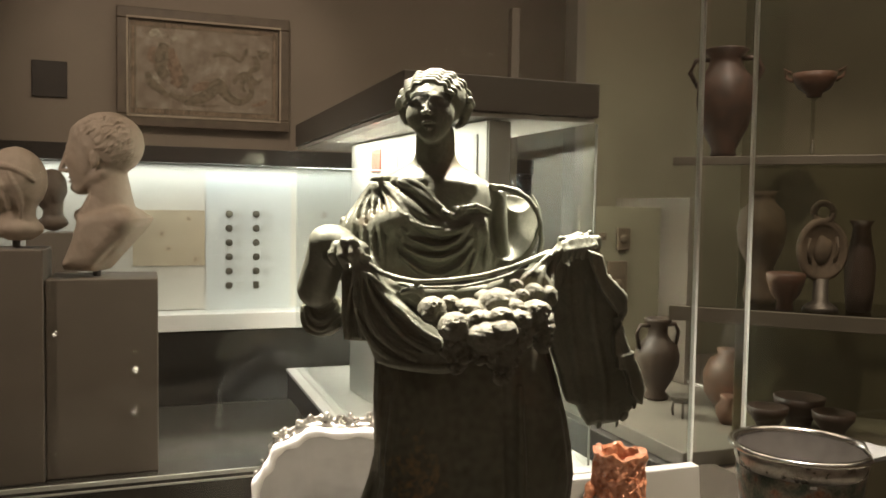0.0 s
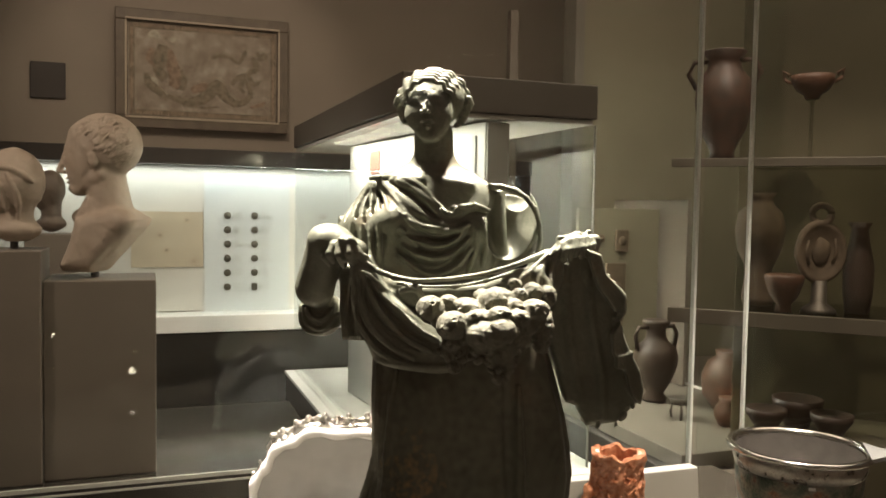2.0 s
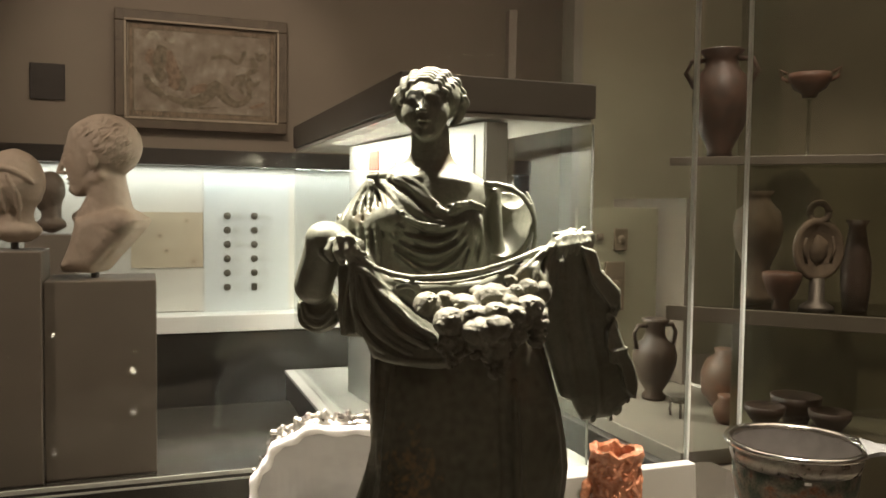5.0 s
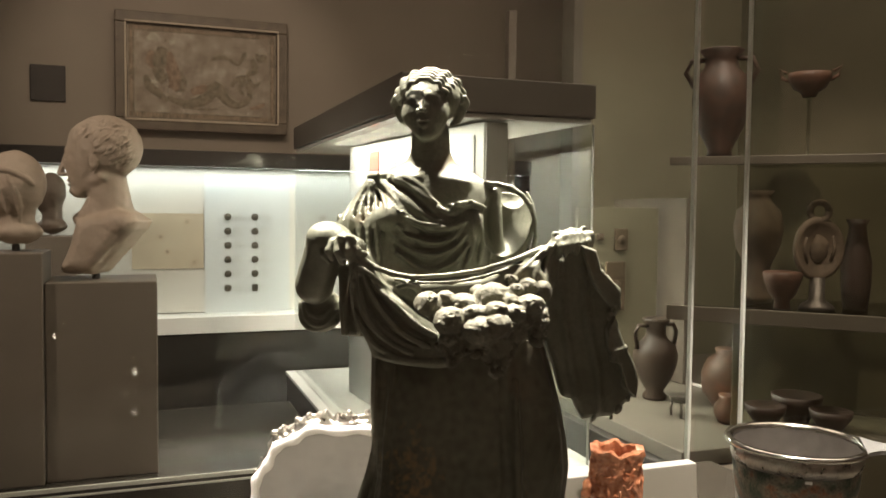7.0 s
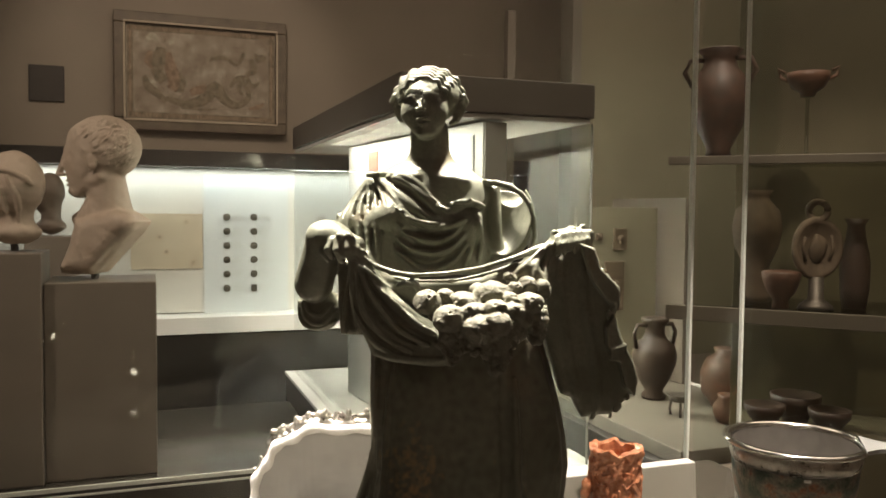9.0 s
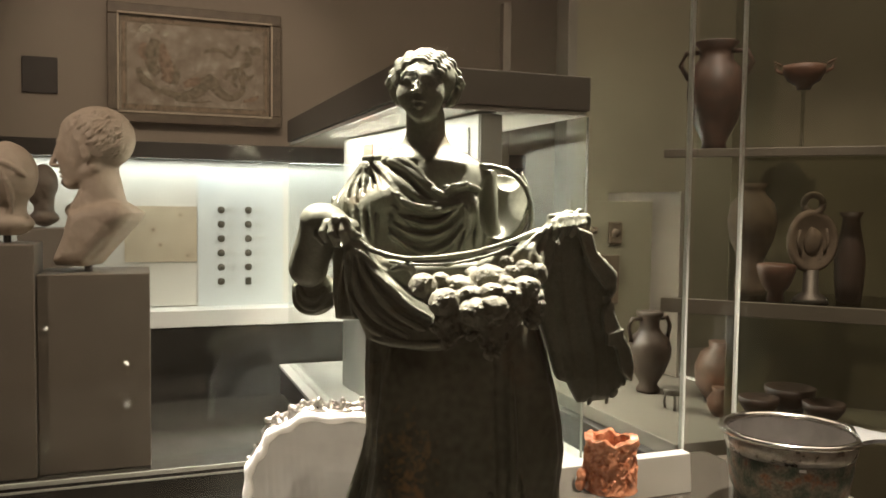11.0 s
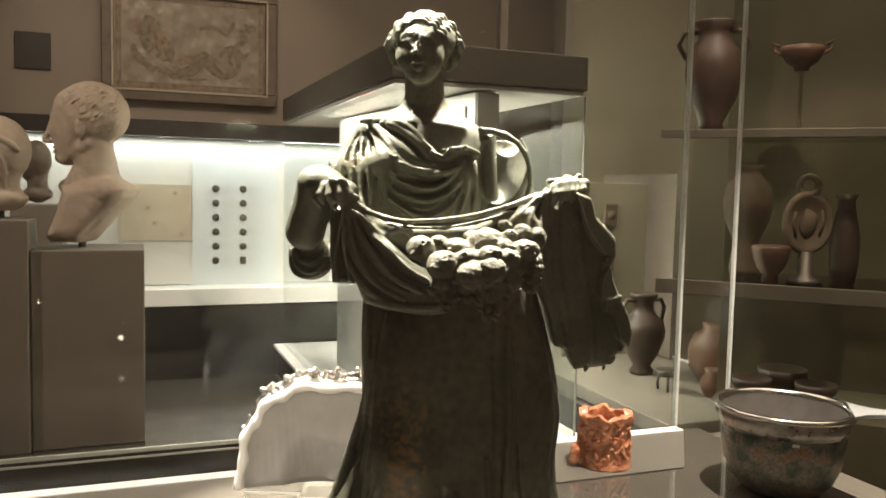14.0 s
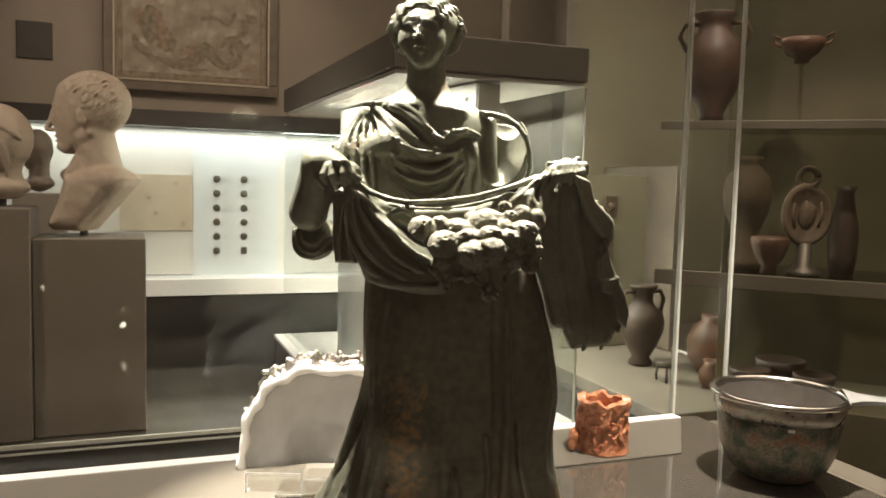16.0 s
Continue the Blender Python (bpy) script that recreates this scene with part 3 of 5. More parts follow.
# ---- bronze statuette (millimetres; it faces -y) ----
def statuette_skirt():
    """Column of cloth that hangs to the ground and flares at the hem."""
    c = Clay((-108, -70, -2), (168, 62, 216), 1.1)
    s, g = c.cut((-108, -70, -2), (168, 62, 216))
    x, y, z = g
    left = np.interp(z, [-2, 18, 34, 55, 78, 100, 125, 160, 190, 215], [-82, -73, -64, -53, -44, -40, -41, -42, -42, -40])
    right = np.interp(z, [-2, 22, 50, 77, 104, 126, 150, 185, 215], [118, 112, 107, 106, 109, 107, 103, 93, 84])
    cx, rx = (left + right) / 2, (right - left) / 2
    h = np.clip(z / 190.0, 0, 1)
    ry = 40 + 14 * (1 - h) ** 1.5
    a = np.arctan2((y - 4) / ry, (x - cx) / rx)
    fold = 1.0 * np.sin(9 * a + 0.9 * np.sin(3 * a + 1) + 0.5 * h) + 0.6 * np.sin(17 * a + 1.3 + 0.6 * h)
    rr = np.sqrt(((x - cx) / rx) ** 2 + ((y - 4) / ry) ** 2)
    d = (rr - 1) * 44 - fold * (0.5 + 1.5 * (1 - h) ** 2)
    c.blend(s, np.maximum(d, np.maximum(z - 205, 0.5 - z)), 3)
    # the forward knee under the cloth
    c.limb((-4, -18, 160), (-8, -33, 82), 20, 18, k=22)
    c.limb((-8, -33, 82), (-12, -28, 4), 18, 17, k=20)
    # long folds that sweep to the hem at one side, and a deep fold beside the forward leg
    for pts, r in (([(-35, 190), (-35, 154), (-38, 113), (-50, 72), (-64, 34), (-76, 3)], 4.2), ([(-22, 186), (-27, 134), (-29, 92), (-36, 48), (-46, 3)], 3.6), ([(-24, 74), (-31, 40), (-36, 3)], 3.0),
                   ([(-18, 48), (-22, 22), (-24, 3)], 2.6), ([(30, 60), (33, 30), (34, 3)], 2.8), ([(52, 84), (55, 52), (52, 24), (46, 3)], 3.2), ([(66, 176), (67, 130), (68, 100), (66, 60), (62, 3)], 4.0),
                   ([(74, 92), (79, 58), (86, 28), (92, 3)], 3.2), ([(60, 56), (58, 30), (60, 3)], 2.6)):
        c.ridge(pts, r, k=3.2, lift=0.6)
    for pts in ([(57, 182), (58, 140), (60, 100), (60, 64), (57, 24)], [(-30, 180), (-32, 134), (-34, 100), (-44, 60), (-56, 20)], [(72, 110), (73, 70), (76, 30), (78, 3)], [(22, 60), (24, 30), (26, 3)]):
        c.ridge(pts, 2.6, k=6, carve=True)
    c.rough(0.10, 6, 3).rough(0.25, 22, 4)
    return c


def statuette_body():
    body = Clay((-108, -104, 132), (168, 62, 346), 1.0)
    # torso, shoulders and neck
    body.egg((1.8, 6.0, 291.0), (49, 30, 42), k=10)
    body.egg((5.4, 4.0, 252.0), (45, 30, 48), k=12)
    body.egg((16.9, 6.0, 204.7), (56, 36, 46), k=14)
    body.limb((-30.9, 8.0, 311.0), (33.0, 8.0, 309.0), 15, 15, k=12)
    body.limb((0.0, 8.0, 336.0), (-27.0, 8.0, 316.0), 9, 9, k=12)
    body.limb((3.0, 8.0, 336.0), (31.0, 8.0, 314.0), 9, 9, k=12)
    body.egg((1.4, 2.0, 316.0), (30, 21, 16), k=12)
    body.limb((2.7, 6.0, 318.0), (2.2, 5.0, 346.0), 15.5, 14.8, k=7)
    body.egg((-24.5, -17.0, 293.0), (17, 14, 14), k=8)
    body.egg((27.0, -15.0, 288.0), (18, 13, 15), k=8)
    # collar bones
    body.limb((-6, -17, 324), (-28, -13, 323), 2.2, 2.0, k=5)
    body.limb((9, -17, 323), (30, -13, 320), 2.2, 2.0, k=5)
    # mantle: a sheet laid over the breast from the pinned shoulder, with a broken upper edge
    body.ridge([(-44.1, -8.0, 325.0), (-27.7, -16.0, 325.3), (-14.9, -24.0, 322.7), (-4.5, -27.0, 316.7), (1.7, -28.0, 309.1), (9.9, -30.0, 302.7)], 2.6, k=1.3, lift=1.2)
    body.ridge([(-23.1, -22.0, 322.3), (-10.6, -28.0, 316.2), (-1.5, -30.0, 308.2), (7.9, -30.0, 297.9), (18.1, -30.0, 293.2)], 4.0, k=3, lift=0.2)
    body.ridge([(-34.6, -22.0, 320.1), (-20.5, -30.0, 310.4), (-8.2, -32.0, 299.7), (6.0, -30.0, 291.8), (20.2, -30.0, 290.8)], 4.4, k=4)
    body.ridge([(-36.2, -22.0, 316.8), (-24.4, -32.0, 304.6), (-12.2, -32.0, 293.6), (2.8, -30.0, 286.9), (18.2, -30.0, 287.9), (28.3, -30.0, 292.1)], 3.4, k=1.6, lift=1)
    body.ridge([(9.1, -30.0, 301.9), (14.8, -32.0, 298.4), (20.4, -32.0, 298.9), (26.8, -31.0, 303.0), (34.9, -30.0, 303.9), (42.4, -28.0, 300.0), (49.3, -24.0, 292.7), (53.0, -20.0, 285.3), (56.6, -18.0, 277.8)], 3.2, k=1.0, lift=2.2)
    body.ridge([(18.0, -30.0, 301.2), (25.2, -30.0, 304.6), (34.2, -29.0, 305.1), (43.3, -26.0, 301.6)], 1.8, k=0.8, lift=2.6)
    for i, (x, y, z) in enumerate(((12.4, -30.0, 300.4), (18.0, -30.0, 303.7), (22.8, -30.0, 304.9), (31.7, -30.0, 305.9), (38.2, -30.0, 302.4), (45.7, -28.0, 297.6))):
        y = body.front(x, z) or y
        body.egg((x, y - 1.2, z), (2.6, 1.8, 1.5), turn=(0, 15 - 17 * (i % 4), 0), k=0.8)
    # hanging folds between the breasts and across the waist
    body.ridge([(-19.9, -30.0, 288.6), (-13.3, -30.0, 282.2), (-3.9, -30.0, 277.4), (7.0, -30.0, 275.6), (17.5, -30.0, 279.4), (25.5, -30.0, 287.6)], 2.3, k=1.6, lift=1.2)
    body.ridge([(-23.8, -30.0, 283.6), (-16.0, -30.0, 274.8), (-5.8, -30.0, 268.5), (6.4, -30.0, 266.6), (18.5, -30.0, 271.3), (28.8, -30.0, 282.0)], 2.6, k=1.7, lift=1.2)
    body.ridge([(-20.4, -30.0, 268.3), (-13.1, -30.0, 262.7), (-3.6, -30.0, 256.3), (7.3, -30.0, 254.9), (20.6, -30.0, 261.6), (31.4, -30.0, 276.3)], 2.4, k=1.7, lift=1.0)
    body.ridge([(-14.3, -30.0, 294.3), (-4.1, -30.0, 290.4), (8.1, -30.0, 289.0)], 1.6, k=1.4, lift=0.8)
    for pts in ([(-15.8, -30.0, 284.6), (-4.0, -30.0, 280.7), (8.2, -30.0, 279.2), (19.5, -30.0, 284.3)], [(-20.6, -30.0, 279.6), (-7.5, -30.0, 272.5), (6.3, -30.0, 270.7), (21.6, -30.0, 277.0)], [(-26.2, -30.0, 279.1), (-22.1, -30.0, 273.1), (-7.8, -30.0, 262.8), (7.3, -30.0, 261.0), (24.5, -30.0, 271.4)]):
        body.ridge(pts, 2.6, k=2.4, lift=-0.6, carve=True)
    for pts, r in (([(37.7, -28.0, 291.8), (41.2, -28.0, 278.0), (39.0, -28.0, 261.7)], 2.6), ([(45.3, -24.0, 289.4), (48.0, -24.0, 273.9), (45.8, -24.0, 259.0)], 2.6), ([(32.8, -28.0, 289.3), (33.9, -28.0, 273.8), (27.7, -28.0, 256.6)], 2.2), ([(51.5, -20.0, 277.8), (54.1, -20.0, 267.1), (51.8, -20.0, 257.2)], 2.4)):
        body.ridge(pts, r, k=1.8, lift=0.4)
    # near shoulder: pleats that fan down from the pin, and the sleeve behind them
    body.limb((-39.3, 6.0, 308.0), (-58.0, 8.0, 276.4), 14, 18, k=9)
    body.limb((-50.0, -6.0, 289.7), (-53.0, 0.0, 221.7), 12, 9, k=7)
    body.limb((-38, -12, 286), (-36, -16, 256), 12, 12, k=9)
    for pts, r in (([(-44.9, -8.0, 321.2), (-50.2, -12.0, 310.2), (-55.7, -14.0, 294.7), (-57.2, -14.0, 280.1)], 2.8), ([(-43.7, -12.0, 321.1), (-47.8, -16.0, 309.3), (-48.6, -18.0, 290.7), (-47.5, -18.0, 265.9)], 3.0), ([(-41.8, -14.0, 321.0), (-42.8, -20.0, 307.3), (-42.0, -22.0, 286.8), (-40.4, -24.0, 262.3)], 3.0),
                   ([(-39.6, -16.0, 321.0), (-37.1, -24.0, 307.3), (-35.7, -24.0, 287.0), (-33.6, -26.0, 261.3)], 2.8), ([(-37.8, -18.0, 321.0), (-32.1, -26.0, 309.4), (-28.9, -30.0, 298.9)], 2.6), ([(-35.6, -20.0, 320.9), (-26.7, -28.0, 311.5), (-20.8, -32.0, 304.7)], 2.0),
                   ([(-53.6, -4.0, 316.1), (-60.1, -6.0, 308.4), (-64.0, -8.0, 297.5)], 2.8), ([(-59.1, 0.0, 312.8), (-65.3, -4.0, 302.9), (-66.7, -6.0, 291.5)], 2.6)):
        body.ridge(pts, 0.8 * r, k=2.6, lift=0.2)
    for pts in ([(-45.5, -10.0, 315.7), (-51.6, -14.0, 301.0), (-52.8, -16.0, 272.0)], [(-43.9, -14.0, 315.6), (-45.4, -18.0, 299.0), (-44.5, -20.0, 266.1)], [(-41.2, -16.0, 315.6), (-39.3, -22.0, 299.1), (-37.5, -24.0, 264.4)], [(-38.1, -18.0, 315.6), (-33.4, -24.0, 301.3), (-31.3, -26.0, 272.8)], [(-34.7, -20.0, 316.9), (-25.9, -28.0, 307.1), (-17.5, -32.0, 299.9)], [(-49.2, -6.0, 317.0), (-57.1, -10.0, 306.8), (-61.1, -10.0, 292.5)]):
        body.ridge(pts, 1.6, k=2.2, lift=-0.4, carve=True)
    body.limb((-43.5, -10.0, 324.1), (-36.9, -14.0, 324.8), 1.8, 2.2, k=3)
    # forearm, hand and the sleeve that hangs from the elbow
    body.limb((-72.8, -30.0, 275.6), (-82.8, -14.0, 243.8), 13.0, 14.5, k=6)
    body.egg((-68.5, -32.0, 279.0), (16, 13, 11), turn=(0, 12, 0), k=6)
    body.limb((-66.2, -34.0, 279.1), (-49.8, -44.0, 272.6), 9, 8, k=6)
    body.egg((-80.2, 0.0, 223.0), (17, 13, 17), turn=(0, -18, 0), k=3)
    for i, pts in enumerate(([(-92.2, 229.2), (-89.2, 216.8), (-78.0, 212.8), (-66.5, 223.4)], [(-89.3, 229.3), (-86.4, 222.2), (-78.1, 219.8), (-69.9, 228.3)], [(-94.8, 235.4), (-93.8, 216.7), (-83.0, 208.9), (-64.4, 215.9)])):
        body.ridge(pts, 2.0, k=1.3, lift=0.8)
    body.sheet([(-64.4, 261.2), (-45.6, 261.5), (-43.2, 224.6), (-45.9, 206.0), (-62.0, 206.5), (-64.1, 224.2)], -22, 12, 4, k=4)
    # apron gathered in the hand
    body.sheet([(-54.0, 269.3), (-41.1, 266.8), (-23.3, 242.4), (-3.5, 225.0), (14.3, 213.5), (21.2, 193.9), (-6.9, 190.3), (-35.2, 196.2), (-42.4, 210.3), (-51.3, 236.1)], -56, -6, 8, k=6)
    body.egg((38.5, -30.0, 221.1), (44, 22, 24), k=8)
    body.egg((-7.5, -36.0, 207.2), (34, 18, 16), turn=(0, 25, 0), k=8)
    body.ridge([(-37.8, -52.0, 258.3), (-26.3, -54.0, 249.7), (-14.5, -54.0, 241.2), (-2.7, -54.0, 232.4), (9.2, -54.0, 223.2)], 2.6, k=1.2, lift=1.6)
    for pts, r in (([(-51.6, -48.0, 261.8), (-56.3, -40.0, 241.1), (-58.5, -34.0, 224.2), (-58.0, -30.0, 208.1)], 2.2), ([(-49.0, -50.0, 261.2), (-51.1, -44.0, 239.6), (-50.1, -36.0, 220.5), (-48.0, -32.0, 208.6)], 2.4), ([(-46.7, -50.0, 260.4), (-44.9, -50.0, 242.3), (-39.6, -46.0, 224.1), (-24.4, -46.0, 208.4), (-8.4, -46.0, 200.2)], 2.8),
                   ([(-44.1, -52.0, 259.8), (-39.3, -52.0, 244.6), (-28.9, -52.0, 228.6), (-14.4, -50.0, 214.3), (2.7, -50.0, 205.9)], 2.8), ([(-41.8, -52.0, 259.1), (-32.9, -54.0, 246.1), (-20.2, -54.0, 232.9), (-5.3, -52.0, 220.3), (7.3, -52.0, 213.4)], 2.8),
                   ([(-40.2, -52.0, 258.3), (-28.2, -54.0, 246.1), (-14.0, -54.0, 235.4), (0.1, -54.0, 225.4)], 2.0), ([(-48.6, -46.0, 249.8), (-46.4, -42.0, 225.5), (-35.0, -42.0, 207.2), (-18.5, -42.0, 197.7)], 2.4)):
        body.ridge(pts, r, k=1.7, lift=1.0)
    for pts in ([(-48.4, -48.0, 253.9), (-47.0, -44.0, 231.7), (-34.3, -46.0, 213.4), (-16.4, -46.0, 201.7)], [(-44.1, -52.0, 254.3), (-40.9, -50.0, 236.5), (-24.2, -50.0, 217.0), (-5.2, -50.0, 206.5)], [(-40.9, -52.0, 255.2), (-34.0, -54.0, 241.0), (-18.3, -52.0, 224.1), (1.5, -52.0, 211.7)], [(-37.6, -54.0, 253.8), (-22.7, -54.0, 238.4), (-2.6, -54.0, 223.0)], [(-53.3, -46.0, 253.7), (-54.8, -38.0, 230.8), (-52.9, -32.0, 211.0)]):
        body.ridge(pts, 1.6, k=2.0, lift=-0.5, carve=True)
    body.ridge([(-42.0, -36.0, 206.9), (-35.9, -40.0, 200.3), (-20.4, -44.0, 196.5), (-0.4, -46.0, 194.3), (15.5, -46.0, 195.0)], 3.8, k=2.2, lift=1)
    # bunched cloth and fingers of the near hand
    for pts, r in (([(-64.6, -46.0, 276.4), (-67.4, -48.0, 271.0), (-65.3, -46.0, 265.4)], 3.4), ([(-60.1, -50.0, 277.5), (-60.5, -53.0, 270.6), (-57.7, -50.0, 263.4)], 3.6), ([(-55.2, -52.0, 278.4), (-53.2, -55.0, 271.6), (-49.6, -52.0, 263.6)], 3.6), ([(-51.3, -52.0, 277.7), (-47.1, -54.0, 271.6), (-43.4, -52.0, 265.3)], 3.2), ([(-69.8, -42.0, 273.0), (-71.9, -44.0, 268.3), (-68.2, -42.0, 262.7)], 3.0)):
        body.chain(pts, [r, r * 0.9, r * 0.7], k=0.9)
    for at, r in (((-58.1, -54.0, 280.0), 2.6), ((-54.9, -54.0, 275.4), 2.2), ((-51.9, -54.0, 280.1), 2.6), ((-48.7, -54.0, 273.9), 2.2), ((-45.6, -54.0, 269.3), 2.6), ((-57.2, -54.0, 267.9), 2.4), ((-52.5, -54.0, 266.8), 2.2), ((-42.1, -54.0, 269.3), 2.0)):
        body.egg(at, (r * 1.5, r * 0.9, r), turn=(0, 35, 0), k=0.8)
    # swag hem between the hands
    body.chain([(-40.2, -52.0, 264.2), (-33.0, -54.0, 259.3), (-22.4, -55.0, 255.7), (-8.8, -55.0, 253.5), (14.5, -54.0, 255.0), (38.0, -50.0, 258.5), (60.2, -42.0, 264.6), (83.6, -28.0, 272.1)], [1.7, 1.9, 2.1, 1.6, 1.5, 1.5, 1.8, 3.0], k=1.4)
    body.chain([(-20.6, -52.0, 251.5), (-4.9, -53.0, 249.5), (18.5, -53.0, 249.5), (40.2, -48.0, 253.6), (64.6, -38.0, 261.2)], 1.2, k=1.6)
    body.sheet([(-39.8, 257.1), (-4.1, 249.0), (39.4, 251.2), (78.6, 264.9), (89.0, 245.3), (47.8, 228.7), (0.2, 228.0), (-27.7, 243.4)], -44, -20, 5, k=4)
    body.chain([(-18.1, -54.0, 246.3), (-11.8, -56.0, 248.5), (-5.5, -56.0, 246.7), (-3.2, -56.0, 242.0)], 2.0, k=1.2)
    body.sheet([(72.7, 264.8), (88.3, 275.0), (97.3, 277.1), (96.7, 253.3), (89.2, 237.3), (81.1, 245.1)], -30, -8, 5, k=6)
    for pts, r in (([(93.9, -26.0, 277.9), (87.3, -26.0, 264.3), (85.1, -26.0, 249.9), (83.7, -26.0, 237.6)], 3.2), ([(88.4, -28.0, 274.7), (79.5, -30.0, 262.4), (76.3, -32.0, 248.3)], 2.6), ([(83.3, -30.0, 271.4), (71.0, -34.0, 260.2), (60.6, -40.0, 250.8)], 2.2)):
        body.ridge(pts, r, k=2, lift=1)
    # hollow stump of the far arm: a thin open shell with a chipped lip
    body.egg((60.5, 6.0, 290.0), (22.0, 22, 31), turn=(0, 12, 0), k=4)
    body.egg((60.5, -12.0, 295.0), (19.5, 23, 32), turn=(-14, 12, 0), k=1.0, carve=True)
    body.egg((66.0, 10.0, 318.0), (13, 9, 16), turn=(0, 12, 0), k=1.0, carve=True)
    body.limb((48.5, 6.0, 311.0), (53.0, 0.0, 272.0), 8, 5, k=4)
    body.chain([(42.7, 0.0, 319.8), (51.9, -2.0, 319.9), (62.5, -3.0, 317.0), (70.9, -4.0, 312.1), (77.4, -4.0, 303.8), (81.3, -5.0, 292.4), (81.9, -6.0, 279.8), (79.4, -8.0, 269.3)], [2.4, 2.2, 2.6, 1.8, 2.0, 1.6, 1.8, 1.6], k=1.2)
    for at in ((46.0, -2.0, 320.6), (55.7, -2.0, 318.7), (63.8, -2.0, 317.5), (74.2, -2.0, 308.4)):
        body.egg(at, (3.2, 2.2, 1.8), turn=(0, 25, 0), k=0.8)
    # far hand and the hanging end of the cloth, broken at its rim
    body.sheet([(95.5, 269.3), (123.5, 277.6), (126.5, 259.3), (142.5, 242.1), (142.8, 231.2), (138.0, 223.6), (145.2, 204.3), (152.9, 188.4), (157.0, 175.0), (154.9, 160.9), (140.4, 146.7), (117.7, 143.8), (110.7, 158.9), (102.2, 161.4), (95.7, 186.7), (87.7, 208.5), (90.3, 242.1)], -14, 12, 5, k=4)
    body.sheet([(112, 276), (124, 272), (128, 258), (144, 243), (144, 232), (136, 230), (122, 248)], -24, -12, 2, k=1.5, bend=lambda x, z: 0.35 * (x - 130))
    body.sheet([(139, 224), (143, 212), (148, 200), (155, 188), (158, 175), (156, 162), (148, 170), (144, 186), (134, 200), (133, 214)], -24, -10, 2, k=1.5, bend=lambda x, z: 0.4 * (x - 146) + 0.10 * (z - 190))
    body.sheet([(136, 200), (150, 202), (146, 188), (136, 190)], -26, -14, 1.5, k=1.0, bend=lambda x, z: 0.5 * (x - 142))
    body.ridge([(100, 262), (102, 225), (108, 190), (114, 160)], 2.4, k=6)
    body.ridge([(116, 258), (120, 220), (128, 180), (130, 152)], 2.4, k=6)
    rim = [(126.0, 263.6), (134.6, 250.5), (143.2, 241.4), (142.5, 231.4), (138.5, 223.0), (142.2, 211.3), (147.6, 200.5), (153.0, 188.0), (156.7, 174.5), (154.6, 161.8), (141, 148), (120, 146)]
    rnd = random.Random(4)
    for (ax, az), (bx, bz) in zip(rim, rim[1:]):
        for w in (0.1, 0.6):
            q = rnd.uniform(1.4, 2.8)
            body.egg((ax + (bx - ax) * w - rnd.uniform(0, 3), -12 - rnd.uniform(2, 8), az + (bz - az) * w), (q, q * 0.8, q * 1.7), turn=(0, rnd.uniform(-40, 40), 0), k=1.0)
    body.limb((95.8, -22.0, 274.5), (118.5, -14.0, 279.4), 7.0, 6.0, k=3)
    rng = random.Random(9)
    for i in range(6):
        hx, hy, hz = (95.6, -28.0, 278.8)
        fx, fz = hx + 4.25 * i, hz + 0.7 * i
        fy, q = -28 + 1.8 * i, rng.uniform(2.5, 3.4)
        body.chain([(fx - 2, fy + 6, fz + 4 + rng.uniform(-1.5, 1)), (fx, fy, fz + 1.5 + rng.uniform(-2, 1)), (fx + 1.5, fy - 3, fz - 4), (fx + 1, fy - 1, fz - 9 - rng.uniform(0, 3))], [q, q * 1.05, q * 0.9, q * 0.6], k=1.0)
        body.egg((fx + rng.uniform(-2, 2), fy + 2, fz + 5 + rng.uniform(-1, 1)), (2.6, 2.4, 1.8), k=0.9)
    body.egg((120.1, -16.0, 282.8), (4, 4, 3.4), k=1.2)
    body.rough(0.08, 4, 3).rough(0.12, 11, 6)
    return body


